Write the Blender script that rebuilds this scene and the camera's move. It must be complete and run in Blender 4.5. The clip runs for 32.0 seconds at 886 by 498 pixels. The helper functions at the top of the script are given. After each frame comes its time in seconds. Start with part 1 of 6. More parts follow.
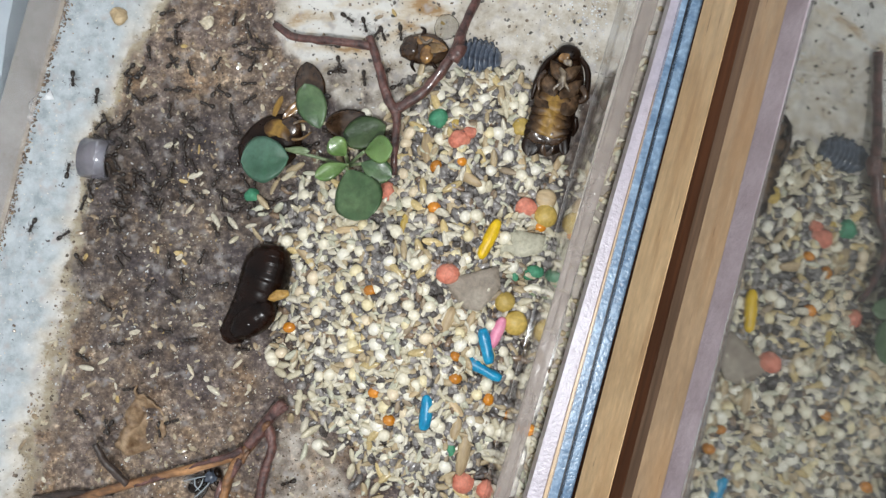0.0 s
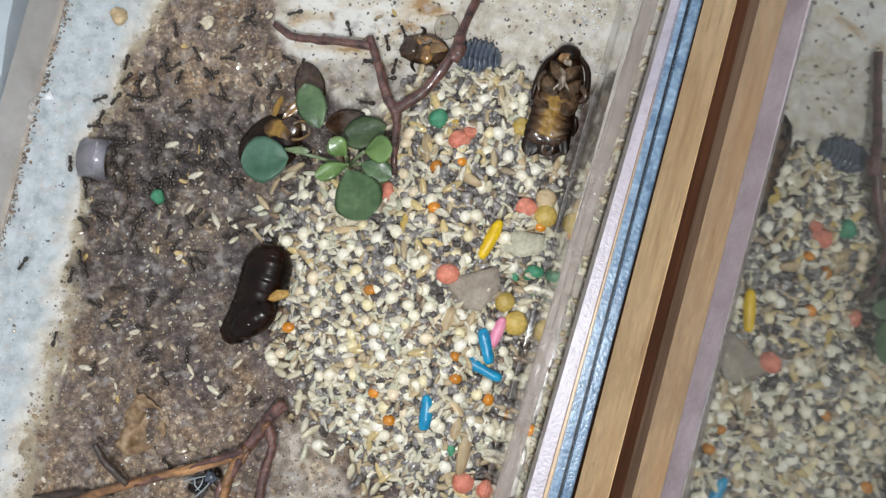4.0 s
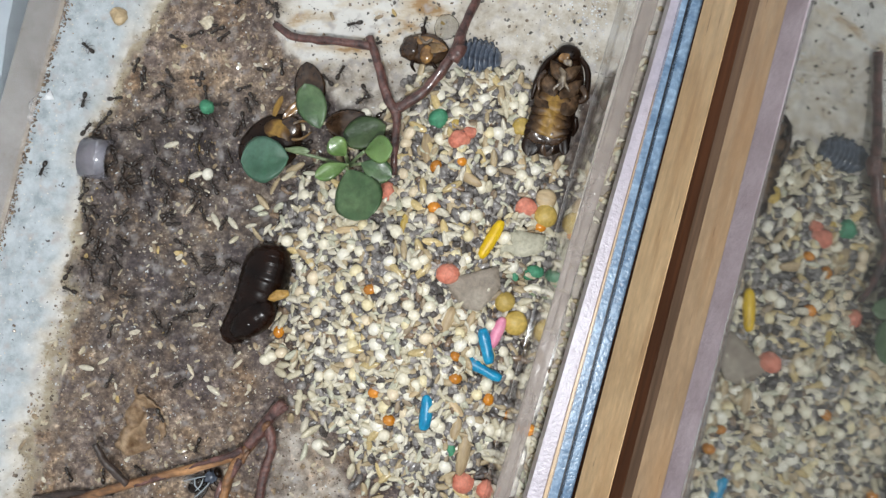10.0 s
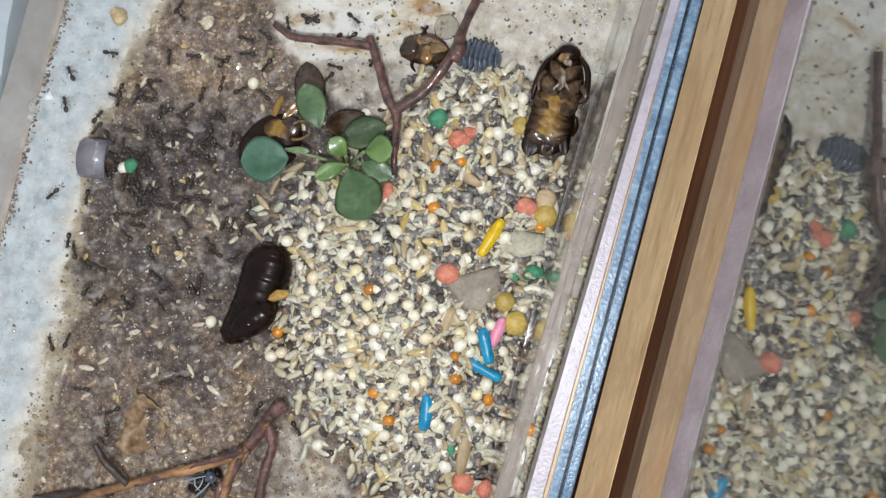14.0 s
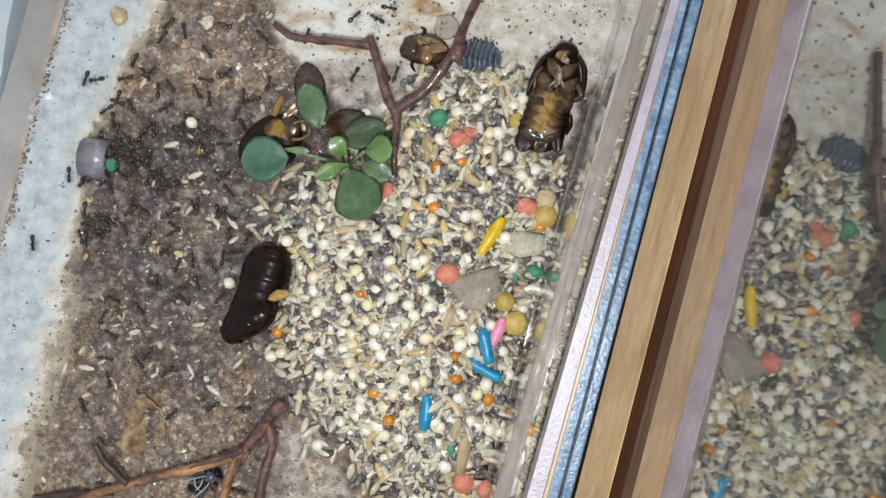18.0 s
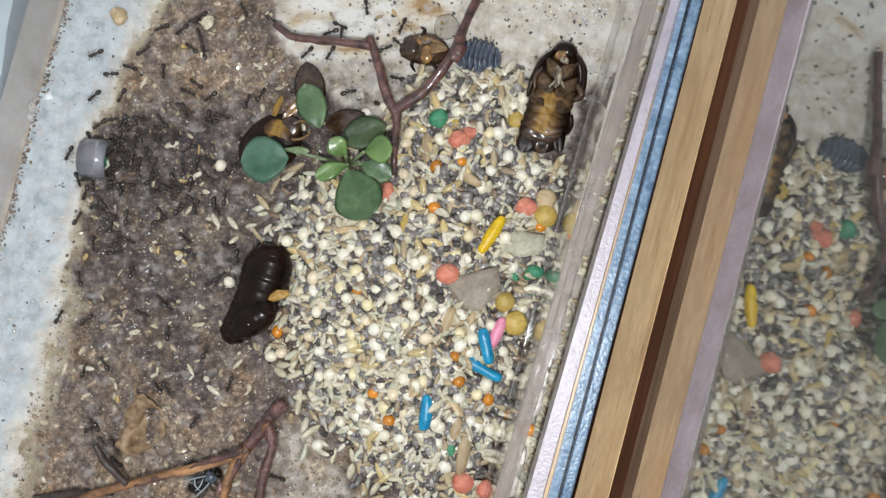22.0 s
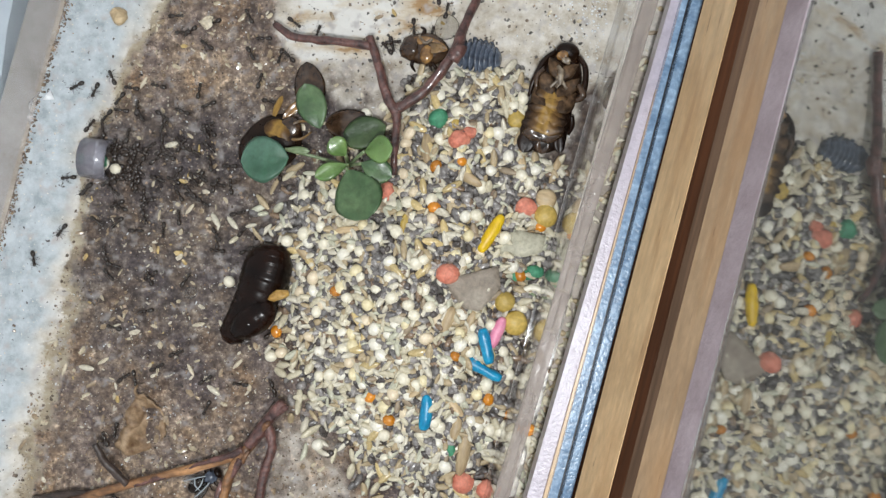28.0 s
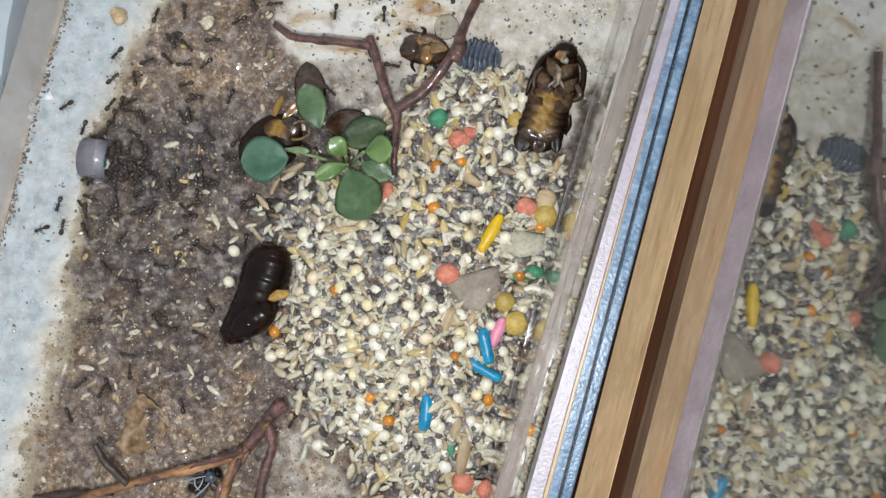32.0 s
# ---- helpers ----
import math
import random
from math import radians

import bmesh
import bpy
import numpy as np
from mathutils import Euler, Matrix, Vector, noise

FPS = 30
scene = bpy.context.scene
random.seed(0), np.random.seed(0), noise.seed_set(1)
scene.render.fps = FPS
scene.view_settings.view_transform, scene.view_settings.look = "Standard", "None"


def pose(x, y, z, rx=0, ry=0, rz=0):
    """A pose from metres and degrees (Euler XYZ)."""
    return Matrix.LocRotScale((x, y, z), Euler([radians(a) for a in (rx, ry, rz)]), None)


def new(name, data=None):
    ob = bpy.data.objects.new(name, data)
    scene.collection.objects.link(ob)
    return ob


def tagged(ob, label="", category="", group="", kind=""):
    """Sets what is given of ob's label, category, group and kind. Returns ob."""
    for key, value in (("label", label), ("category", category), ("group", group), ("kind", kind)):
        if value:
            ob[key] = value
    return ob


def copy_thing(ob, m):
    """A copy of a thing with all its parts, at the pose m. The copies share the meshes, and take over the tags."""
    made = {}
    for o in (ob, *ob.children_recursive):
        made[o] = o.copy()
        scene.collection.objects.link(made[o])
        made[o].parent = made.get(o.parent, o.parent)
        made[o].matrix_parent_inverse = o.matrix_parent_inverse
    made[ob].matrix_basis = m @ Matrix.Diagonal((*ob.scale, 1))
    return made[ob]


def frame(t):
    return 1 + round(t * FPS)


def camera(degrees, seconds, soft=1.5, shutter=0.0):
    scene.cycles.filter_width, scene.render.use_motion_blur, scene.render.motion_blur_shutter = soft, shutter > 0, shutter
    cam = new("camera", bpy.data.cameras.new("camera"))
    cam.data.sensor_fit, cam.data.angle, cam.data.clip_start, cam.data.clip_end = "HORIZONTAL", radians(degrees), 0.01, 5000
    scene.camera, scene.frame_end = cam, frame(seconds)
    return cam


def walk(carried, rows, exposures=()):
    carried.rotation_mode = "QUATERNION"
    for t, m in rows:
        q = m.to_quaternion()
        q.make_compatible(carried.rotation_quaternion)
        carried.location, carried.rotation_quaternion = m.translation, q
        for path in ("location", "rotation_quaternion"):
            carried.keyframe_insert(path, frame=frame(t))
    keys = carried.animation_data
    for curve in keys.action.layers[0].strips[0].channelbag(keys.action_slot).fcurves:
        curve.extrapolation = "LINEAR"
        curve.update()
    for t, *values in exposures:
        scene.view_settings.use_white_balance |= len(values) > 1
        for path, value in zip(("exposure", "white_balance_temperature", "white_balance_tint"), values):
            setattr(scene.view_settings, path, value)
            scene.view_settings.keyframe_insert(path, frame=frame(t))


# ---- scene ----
# The plan is in millimetres; u runs square to the side walls, v along them.
cam = camera(60.0, 32.0, soft=1.4, shutter=0.5)
EYE = pose(0.0118, -0.0029, 0.1625, 1.02, 4.15, 0)
walk(cam, [(0.0, EYE), (32.0, EYE)], exposures=[(0.0, 0.0), (32.0, 0.0)])

# ---- light: a small lamp beside the lens, and the dim room ----
world = bpy.data.worlds.new("room_light")
scene.world = world
world.use_nodes = True
world.node_tree.nodes["Background"].inputs[0].default_value = (0.90, 0.95, 1.0, 1)
world.node_tree.nodes["Background"].inputs[1].default_value = 0.64
lamp_data = bpy.data.lights.new("lamp", "POINT")
lamp_data.energy = 1.25
lamp_data.color = (0.95, 0.985, 1.0)
lamp_data.shadow_soft_size = 0.006
lamp = new("lamp", lamp_data)
lamp.location = (0.010, -0.034, 0.205)

TURN = -15.55
UX, UY = math.cos(radians(TURN)), math.sin(radians(TURN))
U_LEFT, U_WALL = -94.0, 21.7
V_FRONT, V_BACK = -102.0, 84.0


def world_xy(u, v):
    return u * UX - v * UY, u * UY + v * UX


def plan_uv(x, y):
    return x * UX + y * UY, -x * UY + y * UX


def mm(x, y, z, rx=0, ry=0, rz=0):
    return pose(x * 0.001, y * 0.001, z * 0.001, rx, ry, rz)


# ---- materials ----
def shader(name):
    m = bpy.data.materials.new(name)
    m.use_nodes = True
    n, l = m.node_tree.nodes, m.node_tree.links
    return m, n, l, n["Principled BSDF"]


def ramp_node(n, stops):
    r = n.new("ShaderNodeValToRGB")
    e = r.color_ramp.elements
    while len(e) < len(stops):
        e.new(0.5)
    for i, (p, c) in enumerate(stops):
        e[i].position, e[i].color = p, (*c, 1)
    return r


def noise_node(n, l, scale, detail=4, rough=0.55, stretch=None):
    t = n.new("ShaderNodeTexCoord")
    x = n.new("ShaderNodeTexNoise")
    x.inputs["Scale"].default_value = scale
    x.inputs["Detail"].default_value = detail
    x.inputs["Roughness"].default_value = rough
    if stretch:
        k = n.new("ShaderNodeMapping")
        k.inputs["Scale"].default_value = stretch
        l.new(t.outputs["Object"], k.inputs["Vector"])
        l.new(k.outputs["Vector"], x.inputs["Vector"])
    else:
        l.new(t.outputs["Object"], x.inputs["Vector"])
    return x


def mixer(n, l, kind, fac, a, b):
    x = n.new("ShaderNodeMix")
    x.data_type, x.blend_type = "RGBA", kind
    for sock, val in ((x.inputs[0], fac), (x.inputs[6], a), (x.inputs[7], b)):
        if hasattr(val, "links"):
            l.new(val, sock)
        elif isinstance(val, tuple):
            sock.default_value = (*val, 1)
        else:
            sock.default_value = val
    return x.outputs[2]


def surface(name, dark, light, scale=400.0, rough=0.5, bump=0.3, fine=2500.0, grain=0.35, stretch=None,
            vary="", spread=(0.75, 1.2), coat=0.0, through_light=0.0, subsurface=0.0, metal=0.0, specular=0.5, tints=None):
    """Two-scale colour, grain and relief; scales are per metre."""
    m, n, l, p = shader(name)
    big = noise_node(n, l, scale, stretch=stretch)
    col = ramp_node(n, [(0.32, dark), (0.68, light)])
    l.new(big.outputs["Fac"], col.inputs["Fac"])
    out = col.outputs["Color"]
    if vary:
        info = n.new("ShaderNodeObjectInfo") if vary == "object" else n.new("ShaderNodeNewGeometry")
        chance = info.outputs["Random" if vary == "object" else "Random Per Island"]
        if tints:
            tr = ramp_node(n, tints)
            tr.color_ramp.interpolation = "CONSTANT" if len(tints) > 3 else "LINEAR"
            l.new(chance, tr.inputs["Fac"])
            out = mixer(n, l, "MULTIPLY", 1.0, out, tr.outputs["Color"])
        else:
            mr = n.new("ShaderNodeMapRange")
            mr.inputs["To Min"].default_value, mr.inputs["To Max"].default_value = spread
            l.new(chance, mr.inputs["Value"])
            out = mixer(n, l, "MULTIPLY", 1.0, out, mr.outputs["Result"])
    small = noise_node(n, l, fine, 3, 0.6, stretch)
    sr = ramp_node(n, [(0.3, (1 - grain,) * 3), (0.7, (1 + grain * 0.4,) * 3)])
    l.new(small.outputs["Fac"], sr.inputs["Fac"])
    out = mixer(n, l, "MULTIPLY", 1.0, out, sr.outputs["Color"])
    l.new(out, p.inputs["Base Color"])
    rr = n.new("ShaderNodeMapRange")
    rr.inputs["To Min"].default_value, rr.inputs["To Max"].default_value = max(0.03, rough - 0.12), min(1.0, rough + 0.12)
    l.new(small.outputs["Fac"], rr.inputs["Value"])
    l.new(rr.outputs["Result"], p.inputs["Roughness"])
    if bump:
        b = n.new("ShaderNodeBump")
        b.inputs["Strength"].default_value = bump
        b.inputs["Distance"].default_value = 0.0003
        l.new(small.outputs["Fac"], b.inputs["Height"])
        l.new(b.outputs["Normal"], p.inputs["Normal"])
    p.inputs["Metallic"].default_value = metal
    p.inputs["Specular IOR Level"].default_value = specular
    p.inputs["Coat Weight"].default_value = coat
    p.inputs["Coat Roughness"].default_value = 0.12
    p.inputs["Transmission Weight"].default_value = through_light
    if subsurface:
        p.inputs["Subsurface Weight"].default_value = subsurface
        p.inputs["Subsurface Radius"].default_value = (0.0012, 0.0008, 0.0004)
        p.inputs["Subsurface Scale"].default_value = 0.6
    return m


def clear(name, tint=(1, 1, 1), rough=0.02, ior=1.49):
    m, n, l, p = shader(name)
    p.inputs["Base Color"].default_value = (*tint, 1)
    p.inputs["Transmission Weight"].default_value = 1.0
    p.inputs["IOR"].default_value = ior
    s = noise_node(n, l, 120.0, 4)
    r = n.new("ShaderNodeMapRange")
    r.inputs["From Min"].default_value, r.inputs["From Max"].default_value = 0.45, 0.75
    r.inputs["To Min"].default_value, r.inputs["To Max"].default_value = rough, rough + 0.03
    l.new(s.outputs["Fac"], r.inputs["Value"])
    l.new(r.outputs["Result"], p.inputs["Roughness"])
    return m


def floor_material():
    """Plaster, soiled by wet brown grit where the attribute says so, with dark specks, pale crumbs and painted wet
    highlights.
    """
    m, n, l, p = shader("soiled_plaster")
    at = n.new("ShaderNodeAttribute")
    at.attribute_name = "soil"
    sep = n.new("ShaderNodeSeparateColor")
    l.new(at.outputs["Color"], sep.inputs["Color"])
    edge = noise_node(n, l, 260.0, 5, 0.65)
    add = n.new("ShaderNodeMath")
    add.operation = "MULTIPLY_ADD"
    add.inputs[1].default_value = 0.9
    l.new(edge.outputs["Fac"], add.inputs[0])
    off = n.new("ShaderNodeMath")
    off.operation = "SUBTRACT"
    off.inputs[1].default_value = 0.45
    l.new(sep.outputs[0], off.inputs[0])
    l.new(off.outputs[0], add.inputs[2])
    soil = n.new("ShaderNodeMapRange")
    soil.interpolation_type = "SMOOTHSTEP"
    soil.inputs["From Min"].default_value, soil.inputs["From Max"].default_value = 0.18, 0.85
    l.new(add.outputs[0], soil.inputs["Value"])
    # clean plaster
    c1 = noise_node(n, l, 320.0, 5, 0.7)
    white = ramp_node(n, [(0.34, (0.30, 0.338, 0.36)), (0.46, (0.40, 0.442, 0.465)), (0.62, (0.50, 0.545, 0.568))])
    l.new(c1.outputs["Fac"], white.inputs["Fac"])
    c2 = noise_node(n, l, 210.0, 7, 0.7)
    tan = ramp_node(n, [(0.34, (0.34, 0.275, 0.20)), (0.45, (0.52, 0.465, 0.385)), (0.60, (0.68, 0.64, 0.58))])
    l.new(c2.outputs["Fac"], tan.inputs["Fac"])
    plaster = mixer(n, l, "MIX", sep.outputs[1], white.outputs["Color"], tan.outputs["Color"])
    # white paint with tan streaks
    c4 = noise_node(n, l, 75.0, 5, 0.6, (1.0, 2.2, 1.0))
    paint = ramp_node(n, [(0.34, (0.36, 0.22, 0.10)), (0.42, (0.58, 0.50, 0.39)), (0.52, (0.70, 0.68, 0.64))])
    l.new(c4.outputs["Fac"], paint.inputs["Fac"])
    plaster = mixer(n, l, "MIX", at.outputs["Alpha"], plaster, paint.outputs["Color"])
    # grit
    c3 = noise_node(n, l, 420.0, 3, 0.6)
    c5 = noise_node(n, l, 1100.0, 3, 0.65)
    both = n.new("ShaderNodeMath")
    both.operation = "ADD"
    l.new(c5.outputs["Fac"], both.inputs[1])
    half = n.new("ShaderNodeMath")
    half.operation = "MULTIPLY"
    half.inputs[1].default_value = 0.5
    wide = n.new("ShaderNodeMath")
    wide.operation = "MULTIPLY_ADD"
    wide.inputs[1].default_value, wide.inputs[2].default_value = 1.35, -0.175
    l.new(c3.outputs["Fac"], wide.inputs[0])
    l.new(wide.outputs[0], both.inputs[0])
    l.new(both.outputs[0], half.inputs[0])
    grit = ramp_node(n, [(0.36, (0.070, 0.058, 0.054)), (0.46, (0.118, 0.099, 0.091)), (0.54, (0.178, 0.150, 0.132)), (0.62, (0.29, 0.25, 0.214)), (0.70, (0.52, 0.475, 0.42))])
    l.new(half.outputs[0], grit.inputs["Fac"])
    hue = noise_node(n, l, 120.0, 3)
    hr = ramp_node(n, [(0.36, (0.92, 0.94, 1.06)), (0.52, (1.0, 1.0, 1.0)), (0.66, (1.12, 0.99, 0.84))])
    l.new(hue.outputs["Fac"], hr.inputs["Fac"])
    grit_h = mixer(n, l, "MULTIPLY", 1.0, grit.outputs["Color"], hr.outputs["Color"])
    damp = noise_node(n, l, 45.0, 3)
    dr = ramp_node(n, [(0.35, (0.60, 0.58, 0.62)), (0.65, (1.3, 1.22, 1.1))])
    l.new(damp.outputs["Fac"], dr.inputs["Fac"])
    grit_c = mixer(n, l, "MULTIPLY", 1.0, grit_h, dr.outputs["Color"])
    tone = ramp_node(n, [(0.0, (1.0, 1.0, 1.02)), (1.0, (1.85, 1.72, 1.54))])
    l.new(sep.outputs[2], tone.inputs["Fac"])
    grit_c = mixer(n, l, "MULTIPLY", 1.0, grit_c, tone.outputs["Color"])
    # ochre stain along the rim of the grit
    band = ramp_node(n, [(0.0, (0, 0, 0)), (0.16, (0.85,) * 3), (0.55, (0.8,) * 3), (0.9, (0, 0, 0))])
    l.new(soil.outputs["Result"], band.inputs["Fac"])
    blot = noise_node(n, l, 190.0, 5, 0.7)
    stain = ramp_node(n, [(0.32, (0.15, 0.105, 0.06)), (0.45, (0.30, 0.235, 0.145)), (0.58, (0.43, 0.37, 0.26)), (0.70, (0.52, 0.47, 0.37))])
    l.new(blot.outputs["Fac"], stain.inputs["Fac"])
    out = mixer(n, l, "MIX", soil.outputs["Result"], plaster, grit_c)
    near = n.new("ShaderNodeAttribute")
    near.attribute_name = "rim"
    share = n.new("ShaderNodeMath")
    share.operation = "MULTIPLY"
    l.new(band.outputs["Color"], share.inputs[0])
    l.new(near.outputs["Fac"], share.inputs[1])
    out = mixer(n, l, "MIX", share.outputs[0], out, stain.outputs["Color"])
    # specks of two sizes, and broad pale grey patches painted as wet highlights
    for scale, lo, hi, colour in ((900.0, 0.69, 0.73, (0.06, 0.05, 0.045)), (360.0, 0.56, 0.78, (0.42, 0.39, 0.38)), (700.0, 0.70, 0.74, (0.60, 0.54, 0.44)), (1700.0, 0.69, 0.73, (0.72, 0.68, 0.6))):
        s = noise_node(n, l, scale, 2, 0.5)
        r = n.new("ShaderNodeMapRange")
        r.inputs["From Min"].default_value, r.inputs["From Max"].default_value = lo, hi
        l.new(s.outputs["Fac"], r.inputs["Value"])
        out = mixer(n, l, "MIX", r.outputs["Result"], out, colour)
    l.new(out, p.inputs["Base Color"])
    f = noise_node(n, l, 1500.0, 6, 0.78)
    b = n.new("ShaderNodeBump")
    b.inputs["Strength"].default_value = 1.0
    b.inputs["Distance"].default_value = 0.0007
    l.new(f.outputs["Fac"], b.inputs["Height"])
    l.new(b.outputs["Normal"], p.inputs["Normal"])
    bs = n.new("ShaderNodeMapRange")
    bs.inputs["To Min"].default_value, bs.inputs["To Max"].default_value = 0.4, 1.0
    l.new(soil.outputs["Result"], bs.inputs["Value"])
    l.new(bs.outputs["Result"], b.inputs["Strength"])
    rr = n.new("ShaderNodeMapRange")
    rr.inputs["To Min"].default_value, rr.inputs["To Max"].default_value = 0.62, 0.27
    l.new(soil.outputs["Result"], rr.inputs["Value"])
    l.new(rr.outputs["Result"], p.inputs["Roughness"])
    return m


def hazy(name, dark, light, low, high):
    """Scuffed plastic: part clear, part dusty film."""
    m = surface(name, dark, light, 110, 0.6, 0.2, 900, 0.15, specular=0.15)
    n, l = m.node_tree.nodes, m.node_tree.links
    p = next(k for k in n if k.type == "BSDF_PRINCIPLED")
    t = n.new("ShaderNodeBsdfTransparent")
    k = noise_node(n, l, 60.0, 3, 0.5)
    r = n.new("ShaderNodeMapRange")
    r.inputs["From Min"].default_value, r.inputs["From Max"].default_value = 0.35, 0.65
    r.inputs["To Min"].default_value, r.inputs["To Max"].default_value = low, high
    l.new(k.outputs["Fac"], r.inputs["Value"])
    x = n.new("ShaderNodeMixShader")
    l.new(r.outputs["Result"], x.inputs[0])
    l.new(t.outputs[0], x.inputs[1])
    l.new(p.outputs[0], x.inputs[2])
    l.new(x.outputs[0], n["Material Output"].inputs["Surface"])
    return m


def pine(name, dark, light):
    """Varnished softwood: soft blotches, faint lengthwise grain and short dark pores."""
    m = surface(name, dark, light, 120, 0.4, 0.2, 1000, 0.2, stretch=(1.0, 0.4, 1.0), specular=0.9)
    n, l = m.node_tree.nodes, m.node_tree.links
    p = next(k for k in n if k.type == "BSDF_PRINCIPLED")
    out = p.inputs["Base Color"].links[0].from_socket
    for scale, stretch, lo, hi, colour in ((420.0, (1.0, 0.09, 1.0), 0.50, 0.85, (0.28, 0.135, 0.05)), (75.0, (1.0, 0.5, 1.0), 0.50, 0.90, (0.40, 0.19, 0.06)), (900.0, (1.0, 0.16, 1.0), 0.68, 0.74, (0.12, 0.055, 0.025))):
        k = noise_node(n, l, scale, 3, 0.55, stretch)
        r = n.new("ShaderNodeMapRange")
        r.inputs["From Min"].default_value, r.inputs["From Max"].default_value = lo, hi
        r.inputs["To Max"].default_value = 0.75
        l.new(k.outputs["Fac"], r.inputs["Value"])
        out = mixer(n, l, "MIX", r.outputs["Result"], out, colour)
    l.new(out, p.inputs["Base Color"])
    return m


M_FLOOR = floor_material()
M_ACRYLIC = clear("clear_acrylic", (0.97, 0.97, 0.98), 0.03)
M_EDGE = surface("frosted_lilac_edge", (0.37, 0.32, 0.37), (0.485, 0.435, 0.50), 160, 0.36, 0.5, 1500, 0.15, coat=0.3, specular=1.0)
# Darker copy of the lilac edge, the dimming put into the colour.
M_EDGE_DIMMED = surface("dimmed_lilac_edge", (0.238, 0.184, 0.20), (0.335, 0.272, 0.295), 160, 0.45, 0.3, 1500, 0.15, specular=1.0)
M_STRIP = hazy("hazy_plastic", (0.215, 0.178, 0.158), (0.30, 0.255, 0.230), 0.45, 0.66)
M_SEAL = surface("blue_glass_edge", (0.105, 0.18, 0.285), (0.28, 0.395, 0.53), 330, 0.25, 0.4, 1400, 0.3, coat=0.5)
M_WOOD = pine("varnished_pine", (0.47, 0.30, 0.15), (0.66, 0.46, 0.255))
# Black that stands for the shade in the gap between the seal strips.
M_GAP = surface("gap_black", (0.006, 0.007, 0.010), (0.016, 0.018, 0.024), 300, 0.5, 0.3, 1200, 0.3)
# Groove browns hold the shade of a recess; backing and foot share the first.
M_SHADE_BROWN = surface("shade_brown", (0.046, 0.0155, 0.006), (0.098, 0.035, 0.014), 250, 0.6, 0.2, 900, 0.3, stretch=(1.0, 0.07, 1.0), specular=0.12)
M_SHADE_SOFT = surface("shade_brown_soft", (0.095, 0.055, 0.033), (0.165, 0.10, 0.064), 250, 0.6, 0.2, 900, 0.3, stretch=(1.0, 0.07, 1.0), specular=0.15)
# Same pine again, painted dimmer for the half beside the pane.
M_WOOD_DIMMED = pine("dimmed_pine", (0.335, 0.216, 0.122), (0.445, 0.30, 0.176))
M_TABLE = surface("dark_table_wood", (0.07, 0.064, 0.058), (0.12, 0.11, 0.10), 30, 0.5, 0.2, 300, 0.25)
M_WHITEBOARD = surface("white_sheet", (0.31, 0.355, 0.39), (0.41, 0.455, 0.485), 60, 0.5, 0.1, 900, 0.06)
M_MILLET = surface("millet_cream", (0.72, 0.685, 0.58), (0.84, 0.82, 0.75), 500, 0.38, 0.12, 2600, 0.12, vary="object",
                   tints=[(0.0, (0.98, 0.88, 0.62)), (0.12, (1.0, 0.96, 0.86)), (0.6, (1.02, 1.0, 0.96)), (0.88, (0.95, 0.82, 0.66))], coat=0.15)
def seed_pair(name, dark, light, scale, rough, bump, fine, grain, tints, coat=0.0):
    """The same seed colour twice: told apart piece by piece in a joined mesh, or object by object."""
    return [surface(name, dark, light, scale, rough, bump, fine, grain, vary=kind, tints=tints, coat=coat) for kind in ("island", "object")]


M_GREY, M_GREY_ONE = seed_pair("grey_seed", (0.088, 0.080, 0.076), (0.235, 0.22, 0.21), 600, 0.26, 0.15, 3000, 0.25,
                               [(0.0, (0.55, 0.5, 0.48)), (0.2, (0.95, 0.94, 0.94)), (0.5, (1.45, 1.43, 1.41)), (0.78, (2.1, 2.07, 2.02)), (0.93, (1.3, 0.95, 0.65))], 0.25)
M_HUSK, M_HUSK_ONE = seed_pair("straw_husk", (0.48, 0.445, 0.36), (0.68, 0.65, 0.56), 500, 0.45, 0.3, 2200, 0.22,
                               [(0.0, (0.75, 0.62, 0.45)), (0.2, (1.0, 0.95, 0.82)), (0.5, (1.08, 1.05, 1.0)), (0.8, (0.9, 0.93, 0.85)), (0.92, (0.55, 0.45, 0.36))])
M_CANARY = surface("canary_seed", (0.50, 0.37, 0.16), (0.68, 0.54, 0.28), 500, 0.28, 0.1, 1800, 0.12, vary="object", spread=(0.8, 1.15), coat=0.4)
M_OAT = surface("oat_grain", (0.44, 0.31, 0.17), (0.62, 0.48, 0.29), 420, 0.5, 0.35, 1500, 0.25, stretch=(0.25, 1.0, 1.0), vary="object")
M_CHIP = surface("dark_chip", (0.05, 0.045, 0.04), (0.17, 0.155, 0.14), 600, 0.4, 0.2, 2000, 0.3, vary="island")
# Dark brown that paints the shade between the heaped seeds.
M_HEAP = surface("seed_gap_shade", (0.038, 0.034, 0.031), (0.115, 0.10, 0.085), 420, 0.6, 1.0, 1500, 0.5)
M_GRAIN = surface("grit_grain", (0.15, 0.12, 0.098), (0.30, 0.245, 0.19), 700, 0.2, 0.1, 3000, 0.2, vary="island",
                  tints=[(0.0, (0.6, 0.56, 0.54)), (0.22, (0.95, 0.9, 0.9)), (0.5, (1.1, 1.0, 0.95)), (0.7, (1.35, 1.2, 1.0)), (0.88, (2.2, 2.0, 1.85))], coat=0.5)
